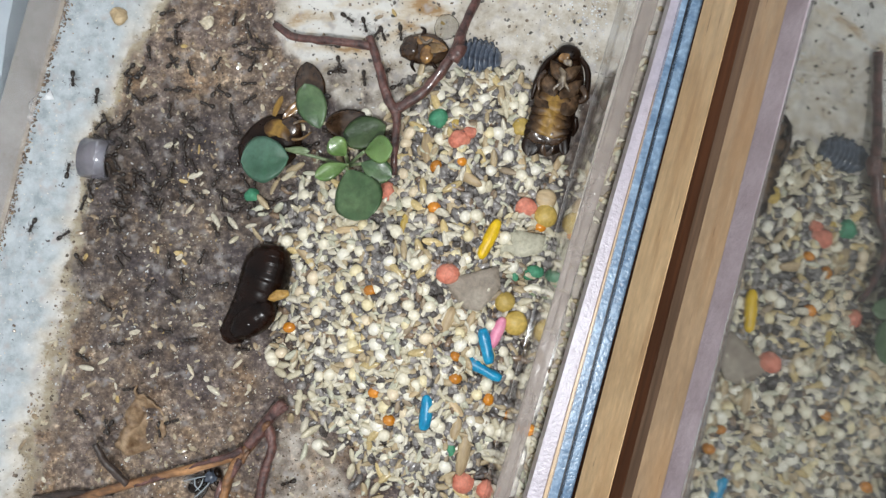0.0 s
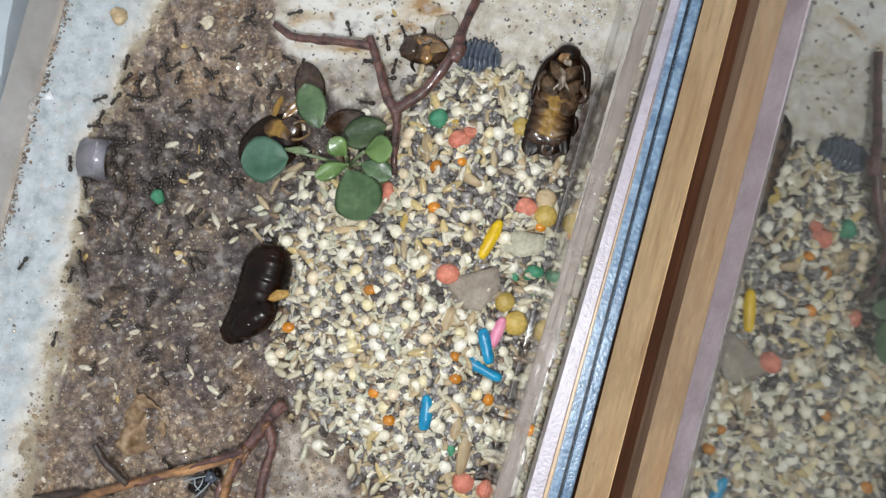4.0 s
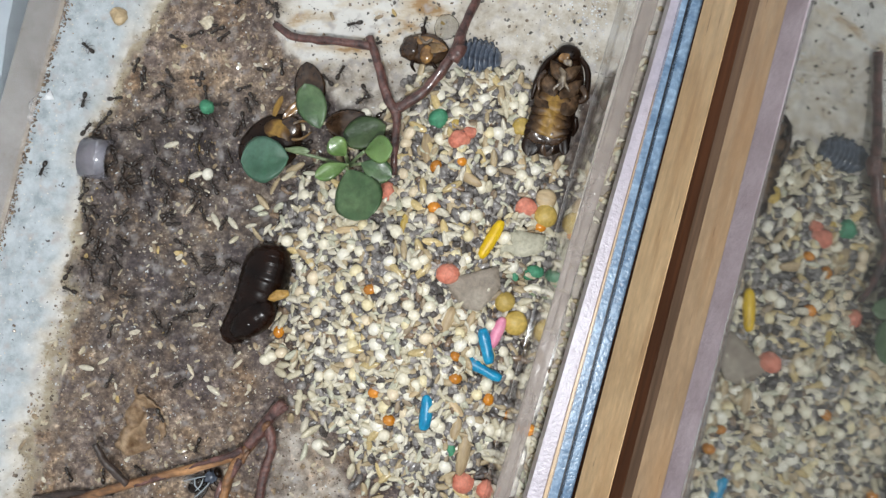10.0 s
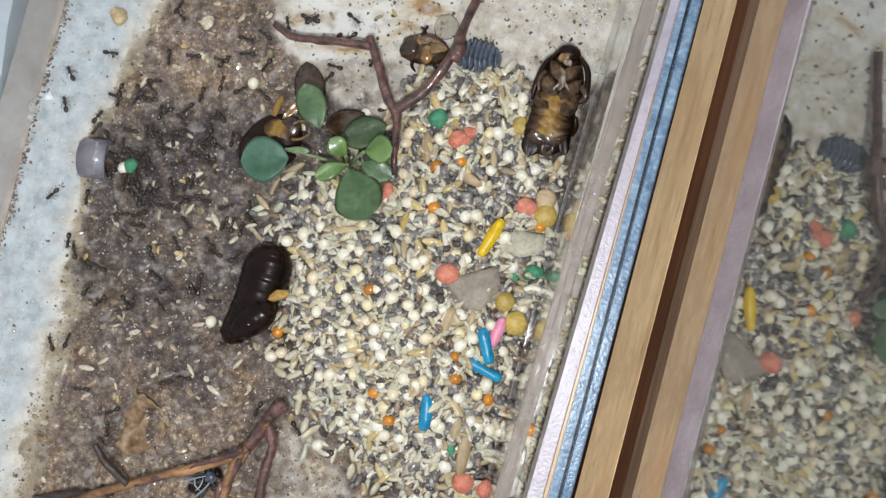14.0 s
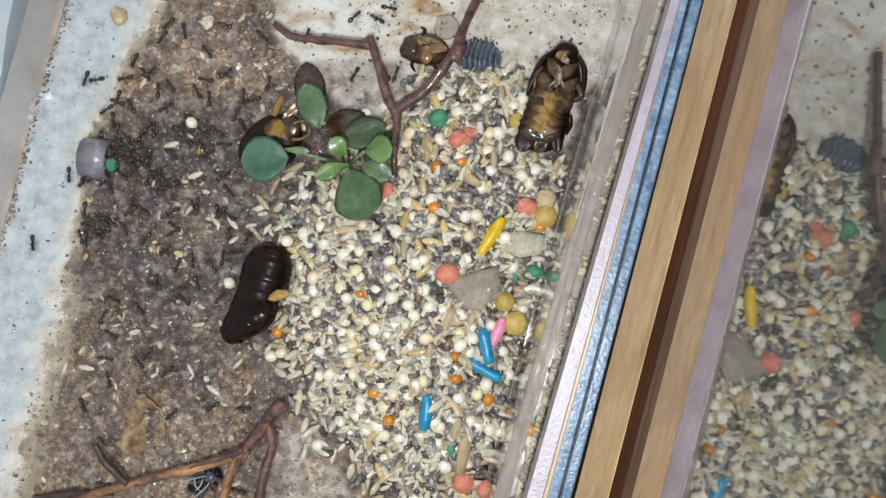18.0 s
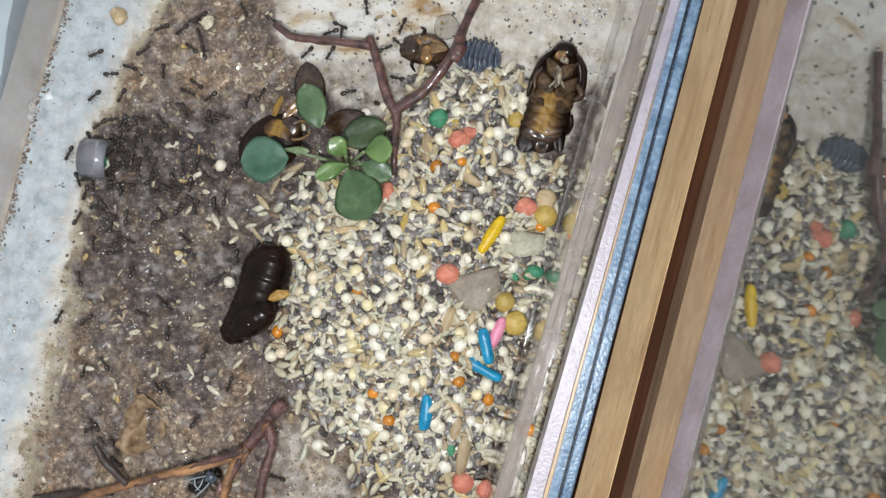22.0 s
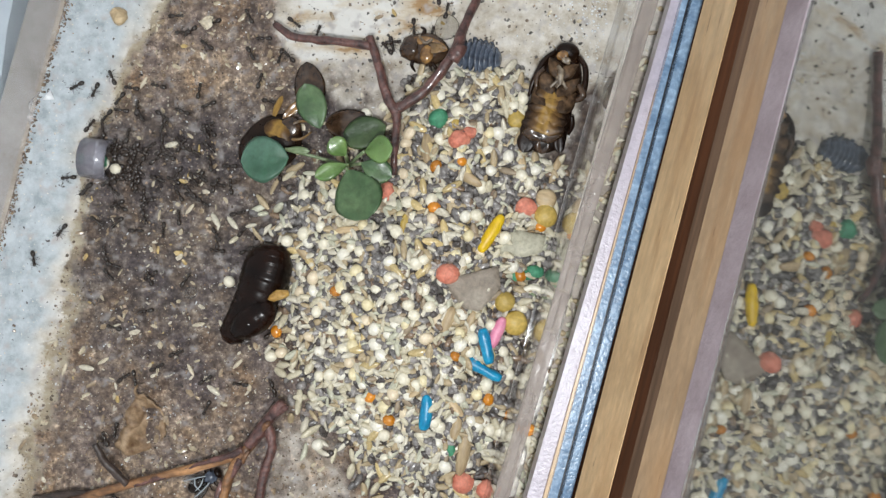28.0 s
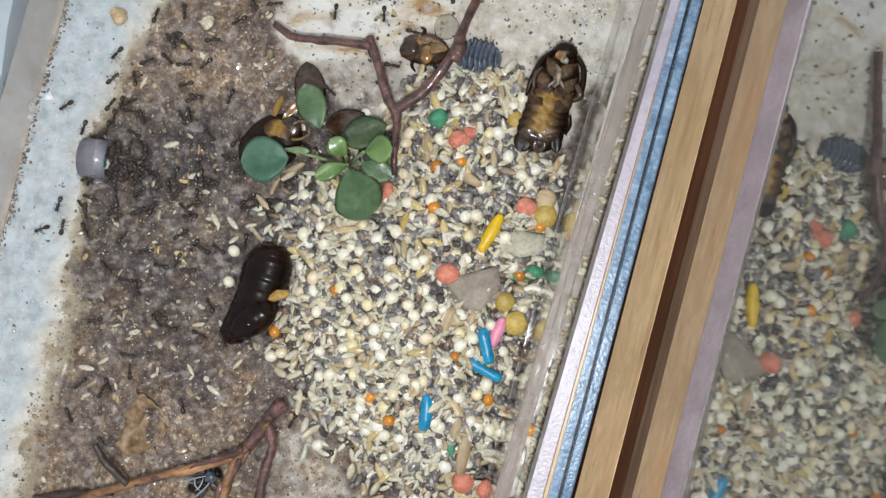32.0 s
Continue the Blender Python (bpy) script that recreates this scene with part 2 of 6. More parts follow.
M_FLAKE = surface("pale_flake", (0.42, 0.36, 0.27), (0.66, 0.60, 0.48), 700, 0.35, 0.2, 2500, 0.25, vary="island", tints=[(0.0, (0.6, 0.5, 0.4)), (0.35, (0.95, 0.9, 0.8)), (0.7, (1.15, 1.15, 1.15)), (0.93, (1.0, 0.8, 0.4))], coat=0.2)
M_GREEN = surface("green_pellet", (0.035, 0.20, 0.105), (0.09, 0.34, 0.19), 500, 0.6, 0.6, 1700, 0.3)
M_CORAL = surface("coral_pellet", (0.58, 0.16, 0.10), (0.74, 0.29, 0.20), 450, 0.65, 0.6, 1600, 0.25)
M_OCHRE = surface("ochre_pea", (0.42, 0.28, 0.055), (0.60, 0.43, 0.12), 380, 0.5, 0.4, 1300, 0.25, vary="object", spread=(0.85, 1.12))
M_YELLOW = surface("yellow_pellet", (0.62, 0.38, 0.004), (0.78, 0.52, 0.01), 300, 0.4, 0.25, 1500, 0.15)
M_BLUE = surface("blue_pellet", (0.002, 0.19, 0.37), (0.01, 0.32, 0.54), 300, 0.35, 0.3, 1500, 0.2)
M_PINK = surface("pink_pellet", (0.70, 0.20, 0.33), (0.84, 0.36, 0.48), 300, 0.45, 0.25, 1500, 0.15)
M_ORANGE = surface("orange_millet", (0.54, 0.175, 0.010), (0.74, 0.30, 0.025), 400, 0.22, 0.08, 2000, 0.12, vary="object", spread=(0.7, 1.15), coat=0.6)
M_LEAF = surface("succulent_leaf", (0.046, 0.096, 0.040), (0.108, 0.172, 0.080), 190, 0.4, 0.6, 520, 0.35, subsurface=0.1, coat=0.06, specular=0.35)
# Bluish green leaf; the bluer light tone also paints its glossy highlights.
M_LEAF_BLUE = surface("bluish_leaf", (0.030, 0.095, 0.050), (0.085, 0.170, 0.120), 150, 0.40, 0.45, 700, 0.25, subsurface=0.1, coat=0.15, specular=0.35)
# Leaf under the others: the shade on it is put into this green.
M_LEAF_DARK = surface("shaded_leaf", (0.022, 0.050, 0.016), (0.060, 0.095, 0.030), 150, 0.4, 0.6, 420, 0.35)
M_LEAF_YOUNG = surface("young_leaf", (0.075, 0.150, 0.034), (0.165, 0.265, 0.085), 190, 0.3, 0.5, 520, 0.3, subsurface=0.12, coat=0.15)
M_STEM = surface("pale_stem", (0.10, 0.15, 0.06), (0.22, 0.28, 0.15), 300, 0.4, 0.2, 1300, 0.2, subsurface=0.1)
M_BARK = surface("red_bark", (0.032, 0.013, 0.012), (0.20, 0.088, 0.072), 420, 0.32, 1.0, 1500, 0.5, coat=0.45)
M_PEELED = surface("peeled_twig", (0.085, 0.035, 0.017), (0.52, 0.27, 0.12), 190, 0.4, 0.8, 1300, 0.45, stretch=(0.5, 1, 1))
M_DARKBARK = surface("dark_bark", (0.020, 0.015, 0.013), (0.070, 0.045, 0.035), 260, 0.4, 0.6, 1100, 0.4)
M_SHELL = surface("dark_shell", (0.004, 0.0018, 0.0012), (0.020, 0.008, 0.0035), 160, 0.3, 0.15, 700, 0.35, specular=0.25)
M_NYMPH = surface("wet_black_shell", (0.003, 0.0014, 0.0010), (0.016, 0.0055, 0.0026), 160, 0.24, 0.05, 500, 0.3, specular=0.21)
M_SHELL_BROWN = surface("brown_shell", (0.022, 0.011, 0.006), (0.075, 0.040, 0.020), 260, 0.22, 0.2, 1000, 0.4, coat=0.3)
M_BELLY = surface("tan_belly", (0.030, 0.016, 0.008), (0.27, 0.155, 0.055), 300, 0.3, 0.3, 900, 0.35, coat=0.5)
def belly_material():
    m, n, l, p = shader("striped_belly")
    t = n.new("ShaderNodeTexCoord")
    sep = n.new("ShaderNodeSeparateXYZ")
    l.new(t.outputs["Object"], sep.inputs[0])
    a = n.new("ShaderNodeMath")
    a.operation = "ABSOLUTE"
    l.new(sep.outputs["Y"], a.inputs[0])
    k = noise_node(n, l, 450.0, 4, 0.65)
    mild = n.new("ShaderNodeMath")
    mild.operation = "MULTIPLY_ADD"
    mild.inputs[1].default_value, mild.inputs[2].default_value = 0.5, 0.1
    l.new(k.outputs["Fac"], mild.inputs[0])
    w = n.new("ShaderNodeMath")
    w.operation = "MULTIPLY_ADD"
    w.inputs[1].default_value = 120.0
    l.new(a.outputs[0], w.inputs[0])
    l.new(mild.outputs[0], w.inputs[2])
    r = ramp_node(n, [(0.26, (0.17, 0.095, 0.028)), (0.42, (0.30, 0.175, 0.042)), (0.58, (0.13, 0.068, 0.022)), (0.76, (0.022, 0.011, 0.006))])
    l.new(w.outputs[0], r.inputs["Fac"])
    l.new(r.outputs["Color"], p.inputs["Base Color"])
    p.inputs["Roughness"].default_value = 0.42
    p.inputs["Specular IOR Level"].default_value = 0.25
    b = n.new("ShaderNodeBump")
    b.inputs["Strength"].default_value = 0.5
    b.inputs["Distance"].default_value = 0.0003
    l.new(k.outputs["Fac"], b.inputs["Height"])
    l.new(b.outputs["Normal"], p.inputs["Normal"])
    return m


M_STRIPED = belly_material()
M_PALEBELLY = surface("pale_flesh", (0.06, 0.035, 0.02), (0.42, 0.34, 0.24), 520, 0.35, 0.3, 1300, 0.3, coat=0.3)
M_HIP = surface("dull_brown_shell", (0.020, 0.011, 0.006), (0.115, 0.066, 0.034), 520, 0.45, 0.5, 1100, 0.45, specular=0.2)
M_AMBER = surface("amber_shell", (0.09, 0.036, 0.010), (0.38, 0.20, 0.06), 420, 0.2, 0.15, 1100, 0.3, coat=0.6)
M_JOINT = surface("yellow_joint", (0.36, 0.19, 0.04), (0.56, 0.35, 0.10), 400, 0.3, 0.2, 1200, 0.2, coat=0.3)
M_LOUSE = surface("slate_shell", (0.022, 0.030, 0.048), (0.15, 0.18, 0.235), 420, 0.22, 0.5, 1200, 0.45, coat=0.4)
M_ANT = surface("ant_black", (0.016, 0.011, 0.008), (0.045, 0.028, 0.019), 900, 0.25, 0.1, 3000, 0.2, coat=0.3)
M_ANTLEG = surface("ant_leg", (0.014, 0.009, 0.007), (0.035, 0.022, 0.016), 900, 0.35, 0.0, 3000, 0.2)
M_DRYLEAF = surface("dry_leaf", (0.15, 0.08, 0.035), (0.44, 0.31, 0.19), 420, 0.6, 0.5, 1100, 0.3)
M_PALELEAF = surface("pale_leaf_scrap", (0.34, 0.315, 0.225), (0.52, 0.49, 0.375), 160, 0.6, 0.5, 1300, 0.25)
M_GREYLEAF = surface("grey_leaf_scrap", (0.22, 0.175, 0.135), (0.34, 0.29, 0.23), 160, 0.65, 0.5, 1300, 0.25)
M_BONE = surface("pale_crumb", (0.55, 0.46, 0.32), (0.74, 0.67, 0.53), 420, 0.5, 0.4, 1500, 0.25)
M_TUBE = surface("milky_tube", (0.66, 0.64, 0.74), (0.86, 0.84, 0.92), 260, 0.22, 0.3, 900, 0.15, through_light=0.85, coat=0.3)
# White painted for wet sparkles; the plastic chip shares it.
M_GLINT_WHITE = surface("glint_white", (0.70, 0.71, 0.72), (0.90, 0.91, 0.92), 600, 0.15, 0.0, 2000, 0.1, coat=0.8)
M_SCALE = clear("translucent_scale", (0.93, 0.92, 0.89), 0.15, 1.35)
M_FLYWING = clear("insect_wing", (0.85, 0.87, 0.88), 0.15, 1.35)
def half_mirror(name):
    m, n, l, p = shader(name)
    p.inputs["Base Color"].default_value = (0.93, 0.97, 0.96, 1)
    p.inputs["Transmission Weight"].default_value = 1.0
    p.inputs["IOR"].default_value = 1.52
    p.inputs["Roughness"].default_value = 0.0
    g = n.new("ShaderNodeBsdfGlossy")
    g.inputs["Roughness"].default_value = 0.003
    g.inputs["Color"].default_value = (0.95, 0.95, 0.93, 1)
    x = n.new("ShaderNodeMixShader")
    x.inputs[0].default_value = 0.22
    l.new(p.outputs[0], x.inputs[1])
    l.new(g.outputs[0], x.inputs[2])
    l.new(x.outputs[0], n["Material Output"].inputs["Surface"])
    return m


M_PANE = half_mirror("reflecting_pane")
M_BASE = surface("dusty_base", (0.46, 0.42, 0.37), (0.66, 0.62, 0.56), 200, 0.6, 0.6, 1300, 0.3)
M_BASE_BROWN = surface("soiled_base", (0.24, 0.195, 0.155), (0.44, 0.38, 0.32), 260, 0.5, 0.6, 1300, 0.3)
M_BLOB = hazy("milky_glue", (0.42, 0.40, 0.39), (0.60, 0.58, 0.57), 0.25, 0.6)
M_OUTER = surface("grey_ledge", (0.19, 0.168, 0.152), (0.29, 0.268, 0.252), 90, 0.5, 0.2, 500, 0.12)
M_SMEAR = surface("white_paint", (0.60, 0.54, 0.46), (0.84, 0.82, 0.78), 70, 0.3, 0.25, 600, 0.15, coat=0.3)


# ---- mesh helpers (millimetres) ----
def data_of(bm, name, material, smooth=True):
    me = bpy.data.meshes.new(name)
    bmesh.ops.scale(bm, vec=(0.001,) * 3, verts=bm.verts)
    bm.normal_update()
    bm.to_mesh(me)
    bm.free()
    if smooth:
        me.polygons.foreach_set("use_smooth", [True] * len(me.polygons))
    me.materials.append(material)
    return me


def part(name, bm, material, parent, label="", m=None, smooth=True):
    ob = new(name, data_of(bm, name, material, smooth) if isinstance(bm, bmesh.types.BMesh) else bm)
    ob.parent = parent
    if m is not None:
        ob.matrix_basis = m
    return tagged(ob, label)


def thing(name, m, label, category, group="", kind=""):
    ob = new(name)
    ob.empty_display_size = 0.002
    ob.matrix_basis = m
    return tagged(ob, label, category, group, kind)


def solid(name, bm, material, m, label, category, group="", kind="", smooth=True):
    ob = new(name, data_of(bm, name, material, smooth) if isinstance(bm, bmesh.types.BMesh) else bm)
    ob.matrix_basis = m
    return tagged(ob, label, category, group, kind)


def lumpy(bm, amount, scale, seed=0.0):
    for v in bm.verts:
        n = noise.noise_vector(v.co * scale + Vector((seed * 7.3, seed * 3.1, seed)))
        v.co += n * amount


def ball(rx, ry, rz, seg=14, rings=9, lump=0.0, scale=0.5, seed=0.0):
    bm = bmesh.new()
    bmesh.ops.create_uvsphere(bm, u_segments=seg, v_segments=rings, radius=1.0)
    for v in bm.verts:
        v.co = Vector((v.co.x * rx, v.co.y * ry, v.co.z * rz))
    if lump:
        lumpy(bm, lump, scale, seed)
    return bm


def grain(length, width, height, tip=1.6, seg=10, rings=10, bend=0.0, lump=0.0, seed=0.0):
    """A pointed grain that lies along x."""
    bm = bmesh.new()
    ringsv = []
    for i in range(1, rings):
        a = math.pi * i / rings
        x, r = -math.cos(a) * length / 2, math.sin(a) ** tip
        ringsv.append([bm.verts.new((x, math.cos(2 * math.pi * k / seg) * r * width / 2 + bend * (x * 2 / length) ** 2,
                                     math.sin(2 * math.pi * k / seg) * r * height / 2)) for k in range(seg)])
    a, b = bm.verts.new((-length / 2, bend, 0)), bm.verts.new((length / 2, bend, 0))
    for r0, r1 in zip(ringsv, ringsv[1:]):
        for k in range(seg):
            bm.faces.new((r0[k], r0[(k + 1) % seg], r1[(k + 1) % seg], r1[k]))
    for k in range(seg):
        bm.faces.new((a, ringsv[0][(k + 1) % seg], ringsv[0][k]))
        bm.faces.new((b, ringsv[-1][k], ringsv[-1][(k + 1) % seg]))
    if lump:
        lumpy(bm, lump, 0.7, seed)
    return bm


def sweep(pts, radii, sides=8, lump=0.0, seed=0.0, steps=4):
    """A tapered rod along a smooth line through the points."""
    pts = [Vector(p) for p in pts]
    line, rad = [], []
    for i in range(len(pts) - 1):
        p0, p1, p2, p3 = pts[max(i - 1, 0)], pts[i], pts[i + 1], pts[min(i + 2, len(pts) - 1)]
        for s in range(steps):
            t = s / steps
            line.append(0.5 * ((2 * p1) + (p2 - p0) * t + (2 * p0 - 5 * p1 + 4 * p2 - p3) * t * t + (3 * p1 - p0 - 3 * p2 + p3) * t ** 3))
            rad.append(radii[i] * (1 - t) + radii[i + 1] * t)
    line.append(pts[-1])
    rad.append(radii[-1])
    bm = bmesh.new()
    rings = []
    for i, p in enumerate(line):
        d = (line[min(i + 1, len(line) - 1)] - line[max(i - 1, 0)]).normalized()
        side = d.cross(Vector((0.13, 0.21, 1))).normalized()
        up = side.cross(d)
        ring = []
        for k in range(sides):
            a = 2 * math.pi * k / sides
            q = p + (side * math.cos(a) + up * math.sin(a)) * rad[i]
            if lump:
                q += noise.noise_vector(q * 0.6 + Vector((seed, 0, 0))) * lump + noise.noise_vector(q * 1.9 + Vector((seed, 5, 0))) * lump * 0.35
            ring.append(bm.verts.new(q))
        rings.append(ring)
    for r0, r1 in zip(rings, rings[1:]):
        for k in range(sides):
            bm.faces.new((r0[k], r0[(k + 1) % sides], r1[(k + 1) % sides], r1[k]))
    bm.faces.new(rings[0][::-1])
    bm.faces.new(rings[-1])
    bmesh.ops.recalc_face_normals(bm, faces=bm.faces)
    return bm


def blade(length, width, thick=0.7, cup=0.12, fold=0.0, seed=0.0, nx=16, ny=10, full=1.1):
    """A fleshy leaf along +x from its stalk, with a rounded rim and a slight cup."""
    bm = bmesh.new()
    tops, bots = [], []
    for i in range(nx + 1):
        t = i / nx
        w = width / 2 * max(0.03, math.sin(math.pi * min(1, t ** full)) ** 0.55)
        rt, rb = [], []
        for j in range(ny + 1):
            s = j / ny * 2 - 1
            wob = 1 + 0.05 * noise.noise(Vector((t * 4, seed, s * 0.5)))
            x, y = t * length, s * w * wob
            z = cup * width * (s * s) * (w / width) - fold * abs(s) + 0.06 * length * math.sin(t * 2.6 + seed) + 0.25 * noise.noise(Vector((x * 0.35, y * 0.35, seed)))
            h = thick / 2 * math.sqrt(max(0.0, 1 - abs(s) ** 4)) * math.sin(math.pi * min(0.97, max(0.03, t))) ** 0.4
            rt.append(bm.verts.new((x, y, z + h - 0.05 * math.exp(-(s * 5) ** 2))))
            rb.append(bm.verts.new((x, y, z - h)))
        tops.append(rt)
        bots.append(rb)
    for i in range(nx):
        for j in range(ny):
            bm.faces.new((tops[i][j], tops[i + 1][j], tops[i + 1][j + 1], tops[i][j + 1]))
            bm.faces.new((bots[i][j], bots[i][j + 1], bots[i + 1][j + 1], bots[i + 1][j]))
    bmesh.ops.remove_doubles(bm, verts=bm.verts, dist=0.02)
    bmesh.ops.recalc_face_normals(bm, faces=bm.faces)
    return bm


def block(sx, sy, sz, bevel=0.2, cuts=0, lump=0.0):
    bm = bmesh.new()
    bmesh.ops.create_cube(bm, size=1.0)
    bmesh.ops.scale(bm, vec=(sx, sy, sz), verts=bm.verts)
    if bevel:
        bmesh.ops.bevel(bm, geom=list(bm.edges), offset=bevel, segments=2, affect="EDGES")
    if lump:
        lumpy(bm, lump, 0.3)
    return bm


def scrap(outline, thick=0.35, lump=0.5, seed=0.0, cuts=3):
    """A thin torn piece with the given outline."""
    bm = bmesh.new()
    f = bm.faces.new([bm.verts.new((x, y, 0)) for x, y in outline])
    bmesh.ops.triangulate(bm, faces=[f])
    bmesh.ops.subdivide_edges(bm, edges=list(bm.edges), cuts=cuts, use_grid_fill=True)
    for v in bm.verts:
        v.co.z += lump * noise.noise(v.co * 0.18 + Vector((seed, seed, 0))) + lump * 0.3 * noise.noise(v.co * 0.6 + Vector((seed, 0, 0)))
        v.co.x += 0.15 * noise.noise(v.co * 0.9 + Vector((0, seed, 3)))
        v.co.y += 0.15 * noise.noise(v.co * 0.9 + Vector((0, seed, 8)))
    bmesh.ops.solidify(bm, geom=list(bm.faces), thickness=thick)
    return bm


def joined(name, bases, poses, material, smooth=True):
    """One mesh of many small pieces, each a copy of one of the base shapes."""
    shapes = []
    for bm in bases:
        bm.verts.ensure_lookup_table()
        bm.verts.index_update()
        shapes.append((np.array([v.co[:] for v in bm.verts]), [[v.index for v in f.verts] for f in bm.faces]))
        bm.free()
    verts, faces, base = [], [], 0
    for i, m in enumerate(poses):
        co, fs = shapes[i % len(shapes)]
        a = np.array(m)
        verts.append(co @ a[:3, :3].T + a[:3, 3])
        faces.extend([[k + base for k in f] for f in fs])
        base += len(co)
    me = bpy.data.meshes.new(name)
    me.from_pydata((np.concatenate(verts) * 0.001).tolist(), [], faces)
    if smooth:
        me.polygons.foreach_set("use_smooth", [True] * len(me.polygons))
    me.materials.append(material)
    return new(name, me)


# ---- plan of the floor ----
HEAP = [(-1.7, 35.1), (14.5, 38.4), (19.9, 33.5), (16.9, 18.0), (31.0, 17.9), (25.7, -9.4), (20.3, -33.1), (15.6, -54.4), (-1.1, -54.2), (-12.6, -49.0),
        (-19.6, -42.4), (-27.4, -32.4), (-29.7, -21.7), (-35.9, -14.4), (-32.8, -1.0), (-36.6, 3.6), (-32.4, 9.4), (-27.5, 15.0), (-10.2, 18.9), (-8.4, 27.3)]
CLEAN_EDGE = [(-95.9, -54.7), (-92.2, -37.1), (-85.9, -14.7), (-81.6, 2.7), (-79.2, 23.9), (-70.9, 38.8), (-62.1, 54.8), (-56.4, 65.9)]
PALE = [(-37.5, 78.9), (-36.1, 46.7), (-31.1, 40.5), (-23.7, 29.4), (-11.4, 25.5), (21.0, 16.8), (28.7, 26.8), (32.3, 33.3), (41.1, 42.1), (60.9, 75.4)]
BACK_PAINT = [(10.0, 63.0), (18.0, 62.0), (28.0, 63.0), (36.0, 68.0), (46.0, 90.0), (4.0, 90.0)]
PAINT = [(-35.0, 78.8), (-32.4, 51.6), (-34.2, 46.7), (-29.9, 40.7), (-17.5, 42.1), (-5.3, 45.8), (1.9, 49.6), (8.0, 55.5), (10.4, 77.2)]
SANDY = [(-33.9, -35.0), (-27.2, -36.1), (-16.1, -55.1), (-19.7, -79.1), (-44.3, -67.8), (-38.2, -43.6)]
DINGY = [(-34.2, 41.2), (-22.5, 40.1), (-11.4, 42.3), (-5.3, 35.2), (-8.7, 24.9), (-23.7, 26.3), (-31.1, 33.1)]


def outside(poly, x, y):
    """Distance to the outline, negative inside."""
    best, inner = 1e9, False
    for (x0, y0), (x1, y1) in zip(poly, poly[1:] + poly[:1]):
        dx, dy = x1 - x0, y1 - y0
        t = max(0.0, min(1.0, ((x - x0) * dx + (y - y0) * dy) / (dx * dx + dy * dy)))
        best = min(best, math.hypot(x - x0 - t * dx, y - y0 - t * dy))
        if (y0 > y) != (y1 > y) and x < (x1 - x0) * (y - y0) / (y1 - y0) + x0:
            inner = not inner
    return -best if inner else best


def smooth01(t):
    t = max(0.0, min(1.0, t))
    return t * t * (3 - 2 * t)


def clean_x(y):
    for (x0, y0), (x1, y1) in zip(CLEAN_EDGE, CLEAN_EDGE[1:]):
        if y <= y1 or (x1, y1) == CLEAN_EDGE[-1]:
            return x0 + (x1 - x0) * (y - y0) / (y1 - y0)


def bare(x, y):
    """Height of the plaster floor: it climbs a little towards the clean ledge."""
    s = clean_x(y) - x
    return 0.9 * noise.noise(Vector((x * 0.05, y * 0.05, 1.3))) + 0.35 * noise.noise(Vector((x * 0.2, y * 0.2, 5.0))) + 2.2 * smooth01(s / 9 + 0.35)


def heap(x, y):
    d = -outside(HEAP, x, y)
    return 0.0 if d <= 0 else 5.5 * smooth01(d / 26) + 0.5 * smooth01(d / 2) + 0.7 * noise.noise(Vector((x * 0.12, y * 0.12, 9))) * smooth01(d / 8)


def ground(x, y):
    return bare(x, y) + heap(x, y)


